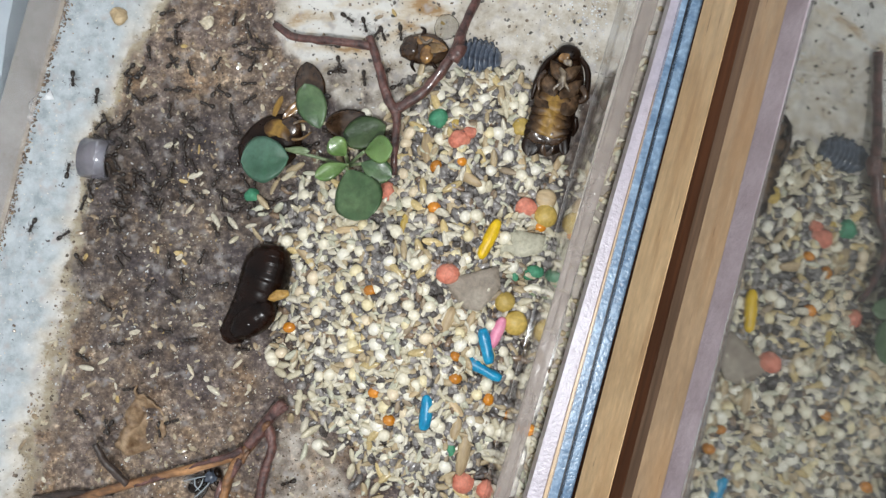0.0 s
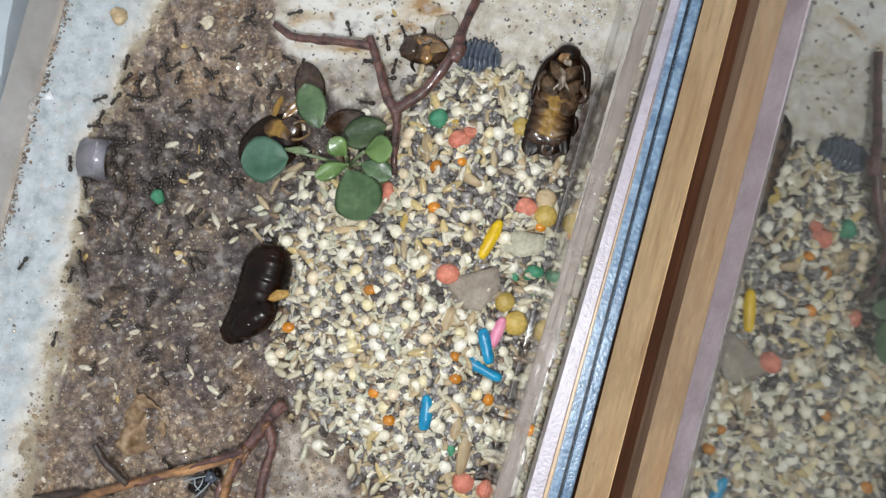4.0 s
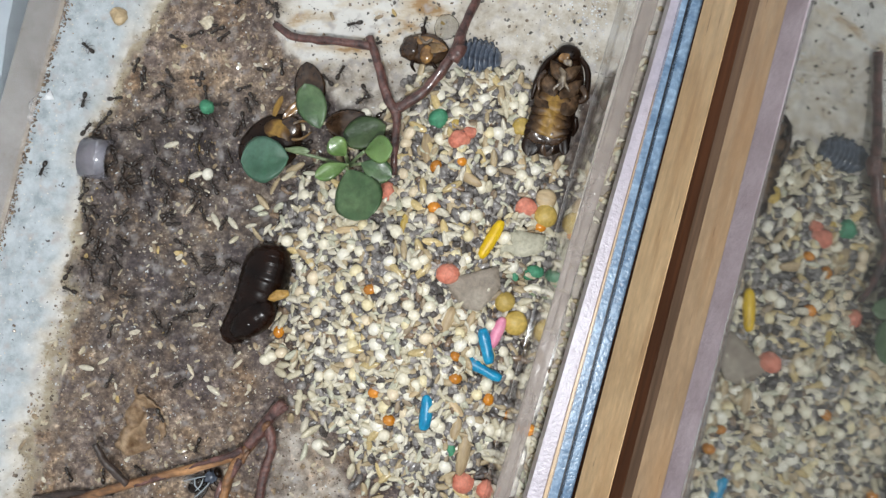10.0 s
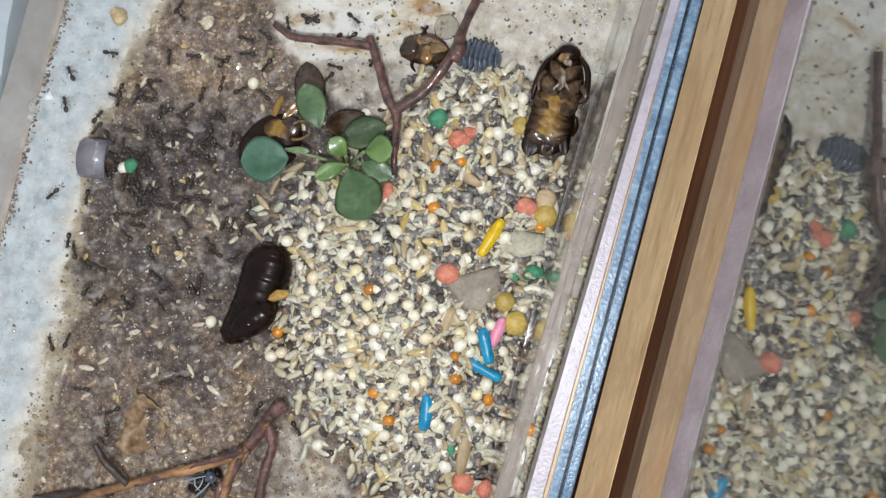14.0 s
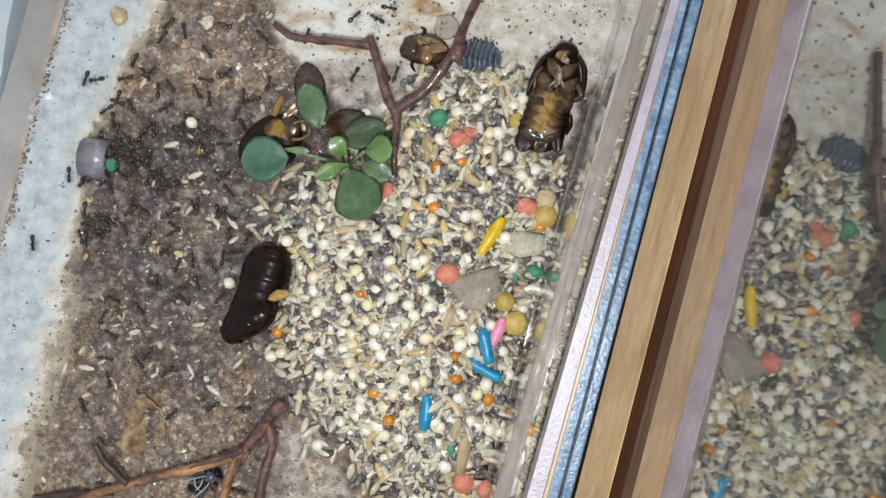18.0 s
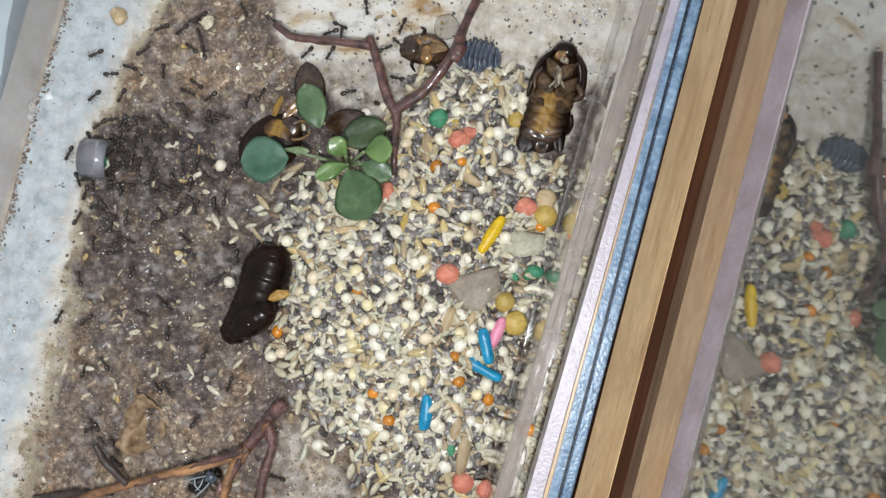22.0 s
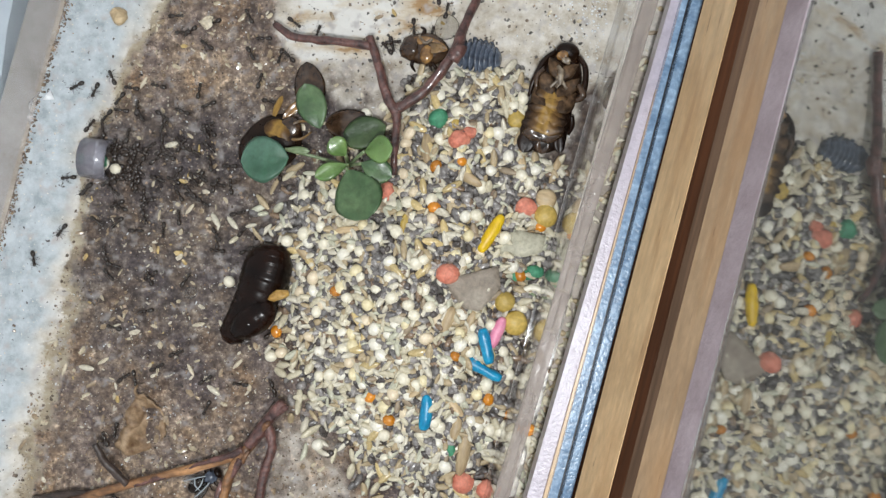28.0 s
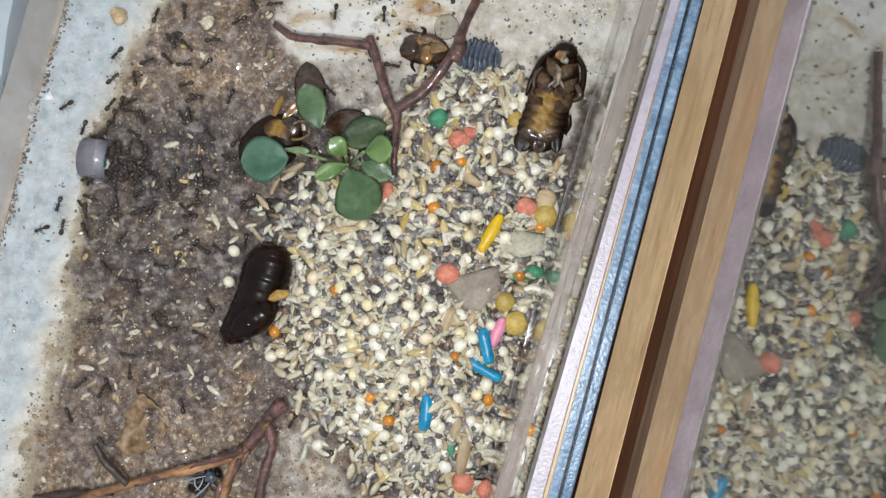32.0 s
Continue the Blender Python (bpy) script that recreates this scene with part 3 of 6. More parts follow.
def build_floor():
    nu, nv = 230, 330
    us, vs = np.linspace(U_LEFT, U_WALL, nu), np.linspace(V_FRONT, V_BACK, nv)
    verts, soil, rim = [], [], []
    for v in vs:
        for u in us:
            x, y = world_xy(u, v)
            verts.append((x * 0.001, y * 0.001, (bare(x, y) + (0.24 * noise.noise(Vector((x * 0.9, y * 0.9, 2))) + 0.42 * noise.noise(Vector((x * 0.36, y * 0.36, 12)))) * (0.4 + 0.6 * smooth01((x - clean_x(y)) / 4))) * 0.001))
            wob = 3.0 * noise.noise(Vector((x * 0.11, y * 0.11, 4)))
            soft = 8 + 6 * smooth01((10 - y) / 30)
            ledge = smooth01((clean_x(y) - x + 1.5 + 2.0 * smooth01((10 - y) / 30) + wob * 0.8 + 1.2 * noise.noise(Vector((x * 0.4, y * 0.4, 6)))) / soft + 0.5)
            inner = smooth01((clean_x(y) - x - 1.0 + wob * 0.9 + 1.6 * noise.noise(Vector((x * 0.4, y * 0.4, 16)))) / 6 + 0.5)
            pale = smooth01((-outside(PALE, x, y) + wob) / 5 + 0.5)
            sandy = smooth01((-outside(SANDY, x, y) + wob) / 8 + 0.5)
            dingy = smooth01((-outside(DINGY, x, y) + wob) / 6 + 0.5)
            paint = smooth01((-min(outside(PAINT, x, y), outside(BACK_PAINT, x, y)) + wob * 0.8) / 2.0 + 0.5)
            rim.append(math.exp(-((x - clean_x(y) - 2) / (7 + 7 * smooth01((14 - y) / 30))) ** 2))
            soil.extend((1 - max(ledge, pale * (0.95 - 0.42 * dingy), sandy * 0.45, paint), 1 - inner, smooth01((-y - 8) / 30) * 0.8 + smooth01((y - 24) / 18) * 0.95, paint))
    faces = [(j * nu + i, j * nu + i + 1, (j + 1) * nu + i + 1, (j + 1) * nu + i) for j in range(nv - 1) for i in range(nu - 1)]
    me = bpy.data.meshes.new("floor")
    me.from_pydata(verts, [], faces)
    me.attributes.new("rim", "FLOAT", "POINT").data.foreach_set("value", rim)
    me.attributes.new("soil", "FLOAT_COLOR", "POINT").data.foreach_set("color", soil)
    me.polygons.foreach_set("use_smooth", [True] * len(me.polygons))
    me.materials.append(M_FLOOR)
    tagged(new("floor", me), "white plaster floor soiled with damp brown grit", "floor", kind="structure")
    x, y = world_xy((U_LEFT + U_WALL) / 2, (V_FRONT + V_BACK) / 2)
    solid("base_slab", block(U_WALL - U_LEFT + 14, V_BACK - V_FRONT + 14, 8, 0.4), M_SMEAR, mm(x, y, -6, 0, 0, TURN),
          "white plaster slab under the arena floor", "base slab", kind="structure")


def wall(name, label, u0, u1, v0, v1, z0, z1, material, shadow, smooth=False, lean=0.0, yaw=0.0, tilt=0.0):
    x, y = world_xy((u0 + u1) / 2, (v0 + v1) / 2)
    m = mm(x, y, z0, 0, 0, TURN + yaw) @ pose(0, 0, 0, tilt, lean, 0) @ mm(0, 0, (z1 - z0) / 2)
    ob = solid(name, block(u1 - u0, v1 - v0, z1 - z0, 0.12), material, m, label, "wall", kind="structure", smooth=smooth)
    ob.visible_shadow = shadow
    return ob


def taper(bm, low, high, length):
    """Shift the two long sides of a bar so that it runs from the span low at its front end to the span high at its back end."""
    for v in bm.verts:
        t = v.co.y / length + 0.5
        a, b = low[0] + (high[0] - low[0]) * t, low[1] + (high[1] - low[1]) * t
        v.co.x = a + (b - a) * (v.co.x + 0.5)
    return bm


def build_shell():
    wall("wall_east", "thick clear acrylic side wall of the arena", 21.75, 24.5, V_FRONT, V_BACK, -0.4, 29.0, M_ACRYLIC, False, lean=2.3)
    wall("wall_west", "clear acrylic side wall of the arena", U_LEFT - 2, U_LEFT, V_FRONT, V_BACK, -2, 60, M_ACRYLIC, False)
    wall("wall_north", "clear acrylic end wall of the arena", U_LEFT, U_WALL - 0.6, V_BACK, V_BACK + 2, -2, 29, M_ACRYLIC, False)
    wall("wall_south", "clear acrylic end wall of the arena", U_LEFT, U_WALL - 0.6, V_FRONT - 2, V_FRONT, -2, 29, M_ACRYLIC, False)
    wall("trim_strip", "hazy sawn edge along the top of the wall", 22.6, 25.15, V_FRONT, V_BACK, 29.15, 30.6, M_STRIP, False, yaw=-1.2)
    # leaning rail in front of the glass pane
    mid = (V_FRONT + V_BACK) / 2
    u_rail, z_rail, big = 40.10, 68.15, 1.172
    x, y = world_xy(u_rail, -10.6)
    rail = thing("wooden_rail", mm(x, y, z_rail, 0, 0, TURN), "leaning varnished pine rail with a dark strip painted for its groove", "rail")
    length = V_BACK - V_FRONT + 60

    def board(name, s0, s1, rise, material, label="", thick=3.0):
        lean = mm(0.64, 0, 0.6, -2.0, 0, 0.6) @ pose(0, 0, 0, 0, -74.05, 0)
        part(name, block((s1 - s0) * big, length * big, thick, 0.05), material, rail, label, lean @ mm((s0 + s1) / 2 * big, 0, rise * big - thick / 2), False)

    # spans across the rail at its front and back end, and the height of the top
    # the narrow black strip paints the shade between the two seals
    for name, low, high, top, material, label in (("edging", (-11.75, -8.38), (-9.0, -8.54), -34.0, M_EDGE, "frosted lilac edging"), ("batten", (-8.36, -7.25), (-8.52, -8.50), -33.0, M_WOOD, "thin pine batten"),
                                                  ("seal_strip", (-7.22, -5.25), (-9.1, -8.75), -31.5, M_SEAL, "bluish rubber seal"), ("gap_line", (-5.23, -4.98), (-8.73, -8.5), -31.8, M_GAP, "black strip for the shade in the gap between the seals"),
                                                  ("seal_strip", (-4.96, -3.9), (-8.48, -6.9), -29.5, M_SEAL, "bluish rubber seal")):
        bm = taper(block(1.0, length * big, 6.0, 0.06), [k * big for k in low], [k * big for k in high], length * big)
        part(name, bm, material, rail, label, mm(0, 0, top * big - 3.0), False)
    board("plank", -24.06, -15.35, 0.14, M_WOOD, "")
    # almost flush strips: the groove's shade is painted, not cut
    board("groove_strip", -15.25, -12.35, 0.1, M_SHADE_BROWN, "dark brown strip with the groove's shade in its colour")
    board("groove_edge", -12.30, -10.05, 0.12, M_SHADE_SOFT, "brown strip with the groove's softer shade in its colour")
    # rail half by the pane: dimmed through its colours
    board("plank", -9.95, -4.05, 0.14, M_WOOD_DIMMED, "pine with dimming painted into its colour")
    board("edging", -3.95, -0.06, 0.3, M_EDGE_DIMMED, "lilac edging with dimming painted into its colour", 0.5)
    board("backing", -24, -6.0, -2.8, M_SHADE_BROWN, "dark back board", 1.6)
    wall("window_1", "tall clear glass pane that mirrors the seeds", 40.25, 40.75, V_FRONT - 60, V_BACK + 60, 68.55, 185, M_PANE, True, lean=3.48, yaw=0.16, tilt=-2.0)
    # unseen support, added to carry the rail and stop light below it
    wall("added_rail_foot", "unseen dark wooden foot added under the leaning rail", 32.5, 41.2, V_FRONT - 60, V_BACK + 60, -0.5, 21.8, M_SHADE_BROWN, True)
    # what lies outside
    split = plan_uv(36.4, 38.0)[1]
    low, high = mid - length / 2, mid + length / 2
    x, y = world_xy(28.6, (split + high) / 2)
    solid("outer_base", block(7.5, high - split, 20, 0.1), M_BASE, mm(x, y, 3.0, 0, 0, TURN), "dusty pale plaster base outside the wall", "base", kind="structure", smooth=False)
    x, y = world_xy(28.6, (split + low) / 2)
    solid("soiled_base", block(7.5, split - low - 0.1, 20, 0.1), M_BASE_BROWN, mm(x, y, 3.0, 0, 0, TURN), "soiled brown base outside the wall", "base", kind="structure", smooth=False)
    solid("table", block(700, 700, 20, 1), M_TABLE, mm(0, 0, -20.5), "dark wooden table under the arena", "table", kind="structure")
    x, y = world_xy(-102.05, mid)
    solid("outer_ledge", block(8.2, length, 9, 0.2), M_OUTER, mm(x, y, -6.0, 0, 0, TURN), "dusty beige ledge outside the clear wall", "ledge", kind="structure", smooth=False)
    x, y = world_xy(-97.0, mid)
    solid("dirt_bead", block(1.6, length, 10.4, 0.3), M_BASE_BROWN, mm(x, y, -5.0, 0, 0, TURN), "brown glue bead along the clear wall", "bead", kind="structure", smooth=False)
    outline = [(-49, -length / 2), (0, -length / 2)] + [(1.3 * math.sin(k * 0.7) - 1.2 + 0.8 * math.sin(k * 1.9), -length / 2 + length * k / 24) for k in range(1, 24)] + [(0, length / 2), (-49, length / 2)]
    bm = bmesh.new()
    top, under = [[bm.verts.new((a, b, z)) for a, b in outline] for z in (0, -9)]
    bm.faces.new(top)
    bm.faces.new(under[::-1])
    for k in range(len(outline)):
        q = (k + 1) % len(outline)
        bm.faces.new((top[q], top[k], under[k], under[q]))
    x, y = world_xy(-106.2, mid)
    solid("white_sheet", bm, M_WHITEBOARD, mm(x, y, -0.9, 0, 0, TURN), "white plastic sheet outside the clear wall", "sheet", smooth=False)


build_floor()
build_shell()


# ---- plant, twigs ----
def build_plant():
    cx, cy = -19.5, 17.4
    plant = thing("succulent_sprig", mm(cx, cy, ground(cx, cy)), "green succulent sprig with round fleshy leaves, lying on seeds", "plant")
    g = ground(cx, cy)

    def leaf(tip, base, width, z0, z1, material, seed, cup=0.12, full=1.35, stem=True):
        (tx, ty), (bx, by) = tip, base
        L = math.hypot(tx - bx, ty - by)
        pitch = -math.degrees(math.atan2(z1 - z0, L))
        L = math.hypot(L, z1 - z0)
        stalk = sweep([(0, 0, 3.5 - g * 0), ((bx - cx) * 0.5, (by - cy) * 0.5, (z0 - g) * 0.5 + 2.5), (bx - cx, by - cy, z0 - g)], [0.42, 0.36, 0.4], 7)
        lf = part("leaf", blade(L, width, 0.9, cup, 0, seed, full=full), material, plant, "", mm(bx - cx, by - cy, z0 - g, 0, pitch, math.degrees(math.atan2(ty - by, tx - bx))))
        if stem:
            part("stalk", stalk, M_STEM, plant)
        return lf

    leaf((-41.1, 18.0), (-31.1, 18.6), 9.6, 8, 8.5, M_LEAF_BLUE, 1.0, full=1.1, stem=False)
    leaf((-27.5, 33.4), (-24.6, 24.6), 6.3, 8, 10, M_LEAF, 2.0, full=1.2, stem=False)
    leaf((-11.6, 25.6), (-20.6, 22.6), 7.0, 4.4, 5.0, M_LEAF_DARK, 3.0, full=1.0)
    leaf((-13.9, 5.6), (-18.7, 15.9), 10.2, 10, 13, M_LEAF, 4.0, full=1.25)
    leaf((-9.0, 19.8), (-15.1, 19.5), 5.8, 10, 12, M_LEAF_YOUNG, 5.0)
    leaf((-21.7, 21.8), (-18.9, 18.7), 4.4, 10, 12, M_LEAF_YOUNG, 6.0)
    leaf((-25.1, 14.3), (-18.9, 17.0), 3.6, 9, 10.5, M_LEAF_YOUNG, 7.0)
    leaf((-9.6, 14.4), (-15.7, 17.0), 5.0, 10, 10, M_LEAF, 8.0)
    leaf((-27.1, 20.1), (-32.3, 20.6), 1.7, 7, 7, M_STEM, 9.0)


def build_twigs():
    def line(pts, radii, material, parent, name, seed, ox, oy, label=""):
        part(name, sweep([(x - ox, y - oy, z) for x, y, z in pts], [k * 0.9 for k in radii], 10, 0.3, seed, 6), material, parent, label)

    ox, oy = -8.4, 28.0
    t = thing("forked_twig", mm(ox, oy, 0), "reddish brown forked twig leaning over the seed heap", "twig")
    line([(-34.9, 47.3, 5), (-30.9, 44.4, 5.5), (-23.0, 43.2, 6), (-14.6, 41.9, 6)], [0.75, 0.95, 1.0, 1.05], M_BARK, t, "side_branch", 1, ox, oy)
    line([(-14.8, 44.0, 6), (-12.8, 37.3, 5.5), (-11.0, 30.8, 5), (-9.2, 28.3, 4.6)], [0.9, 1.1, 1.15, 1.2], M_BARK, t, "branch", 2, ox, oy)
    line([(-9.6, 28.8, 4.6), (-3.3, 32.7, 5.5), (2.4, 39.6, 6.6), (5.1, 46.9, 4.4), (8.9, 55.4, 2.8), (12.6, 62.4, 2.2)], [1.25, 1.25, 1.25, 1.15, 1.1, 1.0], M_BARK, t, "branch", 3, ox, oy)
    line([(-9.2, 29.2, 4.6), (-9.5, 23.5, 5), (-9.8, 18.1, 5.2), (-9.9, 15.4, 4)], [1.25, 0.85, 0.75, 0.6], M_BARK, t, "stem", 4, ox, oy)
    line([(2.4, 38.6, 6.6), (3.7, 40.1, 7.1), (4.4, 41.4, 7.2)], [1.5, 1.7, 1.2], M_BARK, t, "knot", 5, ox, oy)
    ox, oy = -37.3, -38.2
    t = thing("forked_twig", mm(ox, oy, 0), "half-peeled orange and brown forked twig lying on grit", "twig")
    line([(-88.2, -56.4, 3), (-76.8, -53.2, 3), (-66.6, -50.0, 3.5), (-52.8, -46.4, 4), (-42.3, -42.8, 4.5), (-39.1, -40.0, 5)], [0.9, 1.0, 1.1, 1.1, 1.15, 1.2], M_PEELED, t, "peeled_branch", 6, ox, oy, "peeled orange branch")
    line([(-40.3, -41.2, 5), (-37.0, -37.0, 5), (-34.4, -33.7, 5.5), (-32.6, -31.7, 6)], [1.35, 1.5, 1.5, 1.1], M_BARK, t, "branch", 7, ox, oy)
    line([(-36.2, -36.7, 5), (-35.3, -41.1, 5), (-36.7, -45.8, 5), (-38.1, -52.9, 5), (-39.3, -61.4, 4)], [1.3, 1.1, 1.1, 1.1, 0.9], M_BARK, t, "branch", 8, ox, oy)
    line([(-40.3, -41.4, 5), (-43.7, -46.0, 5), (-45.7, -51.9, 5), (-47.8, -60.5, 4)], [1.2, 1.15, 1.1, 0.9], M_PEELED, t, "peeled_branch", 9, ox, oy, "peeled orange branch")
    line([(-41.3, -41.9, 5.5), (-43.9, -43.1, 5.4), (-48.5, -44.4, 5.0), (-54.0, -46.3, 4.6)], [1.0, 0.8, 0.6, 0.2], M_BARK, t, "bark_flake", 12, ox, oy, "dark bark left on the peeled branch")
    line([(-41.7, -43.8, 5.6), (-43.2, -46.2, 5.6), (-44.4, -48.3, 5.4)], [0.9, 0.75, 0.3], M_BARK, t, "bark_flake", 13, ox, oy, "dark bark left on the peeled branch")
    line([(-46.1, -48.4, 5.4), (-46.5, -50.7, 5.4), (-47.0, -53.7, 5.2)], [0.3, 0.8, 0.8], M_BARK, t, "bark_flake", 14, ox, oy, "dark bark left on the peeled branch")
    line([(-57.7, -47.9, 4.3), (-61.4, -48.9, 4.3), (-65.1, -50.0, 4.1)], [0.2, 0.7, 0.5], M_BARK, t, "bark_flake", 15, ox, oy, "dark bark left on the peeled branch")
    line([(-35.2, -35.0, 5.6), (-33.0, -33.2, 6.2), (-31.4, -32.6, 6.8)], [1.1, 0.9, 0.5], M_BARK, t, "branch", 16, ox, oy)
    line([(-36.9, -37.6, 6.3), (-36.1, -36.5, 6.5), (-35.4, -35.7, 6.5)], [0.3, 0.75, 0.3], M_PEELED, t, "peeled_patch", 17, ox, oy, "peeled orange patch")
    line([(-39.6, -41.9, 6.2), (-40.6, -43.2, 6.3), (-41.2, -44.6, 6.2)], [0.3, 0.7, 0.3], M_PEELED, t, "peeled_patch", 18, ox, oy, "peeled orange patch")
    line([(-67.0, -49.8, 4), (-68.9, -47.4, 5), (-70.8, -44.8, 6), (-72.5, -40.7, 7)], [0.9, 0.95, 0.9, 0.65], M_DARKBARK, t, "stub", 10, ox, oy, "dark broken side shoot")
    line([(-88.8, -54.3, 2), (-80.9, -52.9, 2.5), (-71.1, -52.4, 2)], [0.9, 1.0, 0.8], M_DARKBARK, t, "stub", 11, ox, oy, "dark bark end")


# ---- dead insects ----
def segments(parent, name, n, length, width, height, material, taper, gap=0.94, curve=0.0):
    """Overlapping plates along x, like a jointed back."""
    for i in range(n):
        t = (i + 0.5) / n
        w = width * taper(t)
        h = height * (0.55 + 0.45 * taper(t))
        b = ball(length / n * 0.66, w / 2, h / 2, 14, 8, 0.12, 0.9, i)
        for v in b.verts:
            v.co.z = max(v.co.z, -h * 0.3)
        part(name, b, material, parent, "", mm((t - 0.5) * length + 0.12 * math.sin(i * 5.1), curve * (t - 0.5) ** 2 + 0.2 * math.sin(i * 2.3), 0, 4 * math.sin(i * 3.7), -16, 3 * math.sin(i * 1.9)))


def leg(parent, pts, radii, material, name="leg"):
    part(name, sweep(pts, radii, 6), material, parent)


def build_insects():
    rnd = random.Random(3)
    # curled dark nymph: two glossy lobes
    x, y = -39.0, -9.4
    r = thing("dead_cockroach", mm(x, y, ground(x, y) + 0.2, 0, 0, 0), "glossy dark brown dead cockroach curled up on grit", "insect")
    # one ridged body from the broad abdomen to the narrow end, and the folded fore part on it
    line = [(-35.9, 1.2), (-35.95, 0.75), (-36.1, -0.5), (-36.6, -2.8), (-37.5, -5.8), (-38.9, -9.2), (-40.7, -12.4), (-42.8, -15.6), (-44.8, -18.3), (-45.6, -19.6)]
    thick = [0.6, 2.5, 4.0, 5.1, 5.3, 4.8, 4.1, 3.5, 2.9, 1.4]
    pts, radii = [], []
    for k in range(145):
        q = k / 16
        n0 = min(8, int(q))
        f = q - n0
        pts.append(((line[n0][0] * (1 - f) + line[n0 + 1][0] * f) - x, (line[n0][1] * (1 - f) + line[n0 + 1][1] * f) - y, 0))
        radii.append((thick[n0] + (thick[n0 + 1] - thick[n0]) * smooth01(f) * 0.5 + (thick[n0 + 1] - thick[n0]) * f * 0.5) * (1 + 0.04 * ((q * 1.7) % 1.0 - 0.5)))
    bm = sweep(pts, radii, 40, 0.05, 3.0, 1)
    for v in bm.verts:
        v.co.z = v.co.z * 0.82 + 3.4
    part("abdomen", bm, M_NYMPH, r)
    bm = ball(5.9, 3.4, 3.0, 80, 40)
    for v in bm.verts:
        v.co.y *= 1 + 0.14 * v.co.x / 5.9
        v.co *= 1 + 0.030 * ((v.co.x * 0.5) % 1.0 - 0.5)
    part("thorax", bm, M_NYMPH, r, "", mm(-39.8 - x, -14.9 - y, 4.9, 0, -6, 34))
    a, b = -34.5, -9.7
    part("pale_joint", ball(2.3, 1.1, 1.0, 12, 8, 0.35, 0.9), M_JOINT, r, "yellow joint", mm(a - x + 0.8, b - y, 6.4, 0, 0, 15))

    # roach on its back by the wall
    x, y = 23.7, 30.5
    r = thing("dead_cockroach", mm(x, y, bare(x, y) + 2.6, 0, 0, 76), "dead brown cockroach lying on its back beside the wall", "insect")
    MOVING["roach"] = r
    bm = ball(11.6, 5.1, 2.5, 34, 22)
    for v in bm.verts:
        t = v.co.x
        v.co.y *= 1 + 0.42 * math.exp(-((t + 9.5) / 3) ** 2) - 0.16 * math.exp(-(t / 2.5) ** 2)
        v.co.y += 0.14 * math.sin(t * 3.2) * (1 if v.co.y > 0 else -1)
    part("shell", bm, M_SHELL, r)
    for i in range(5):
        b = ball(1.75, 4.6 - 0.28 * i, 0.9, 26, 16, 0.5, 0.5, i)
        part("belly_plate", b, M_STRIPED, r, "", mm(-6.4 + i * 1.6, 0.5, 2.0, rnd.uniform(-5, 5), 9, rnd.uniform(-5, 5)))
    part("tail_plate", ball(1.9, 4.3, 1.2, 20, 14, 0.6, 0.5), M_SHELL_BROWN, r, "", mm(-7.8, 0.2, 1.4, 0, 0, 10))
    part("tail_plate", blade(5.2, 4.2, 0.8, 0.05, 0, 3), M_SHELL, r, "", mm(-7.4, 2.6, 1.6, 0, 14, 176))
    part("tail_plate", blade(4.6, 2.6, 0.8, 0.05, 0, 5), M_SHELL, r, "", mm(-6.4, -2.8, 1.6, 0, 14, 200))
    part("tail_plate", blade(3.6, 3.0, 0.8, 0.3, 0, 8), M_SHELL_BROWN, r, "", mm(-8.2, -0.4, 1.0, 0, 8, 185))
    for k, (hx, hy, hl, hw, turn) in enumerate(((7.6, 3.1, 4.6, 3.0, 222), (7.6, -3.1, 4.6, 3.0, 138), (4.9, 4.0, 5.4, 3.6, 214), (4.9, -4.0, 5.4, 3.6, 146), (2.0, 4.2, 5.2, 3.6, 206), (2.0, -4.2, 5.2, 3.6, 154))):
        part("hip", blade(hl * 1.1, hw, 0.8, -0.1, 0, k, full=1.45), M_HIP, r, "", mm(hx, hy, 2.0, 0, -8, turn))
    part("joint", sweep([(6.2, 0.6, 2.9), (4.0, -0.2, 3.2), (1.6, 0.0, 3.1)], [0.45, 0.75, 0.35], 8, 0.6, 2), M_PALEBELLY, r, "pale soft joint")
    part("joint", sweep([(3.4, -0.4, 3.0), (2.0, -1.9, 2.9)], [0.45, 0.3], 8, 0.4, 5), M_PALEBELLY, r, "pale soft joint")
    part("joint", sweep([(3.6, 0.0, 2.9), (1.6, 1.2, 2.8)], [0.4, 0.25], 8, 0.4, 7), M_PALEBELLY, r, "pale soft joint")
    part("head", ball(1.8, 2.5, 1.6, 18, 12), M_SHELL, r, "", mm(9.9, -0.2, 1.2))
    part("face", ball(1.2, 1.2, 0.9, 16, 10, 0.6, 0.8), M_AMBER, r, "amber face", mm(8.4, 0.3, 2.2))
    part("mouth", ball(0.8, 0.9, 0.5, 12, 8, 0.3, 1.0), M_PALEBELLY, r, "pale mouth parts", mm(7.6, -0.5, 2.7))
    leg(r, [(9.2, 2.2, 1.4), (6.6, 4.0, 1.8), (2.2, 4.9, 1.6), (-1.0, 5.0, 0.8)], [0.5, 0.65, 0.6, 0.3], M_SHELL)
    leg(r, [(9.4, -2.7, 1.4), (7.0, -4.7, 2.0), (3.0, -5.5, 2.0), (0.8, -4.8, 1.6)], [0.5, 0.6, 0.65, 0.8], M_SHELL)
    leg(r, [(3.6, -4.2, 2.4), (1.6, -5.6, 2.4), (0.4, -4.4, 1.6)], [0.7, 0.8, 0.5], M_SHELL_BROWN)
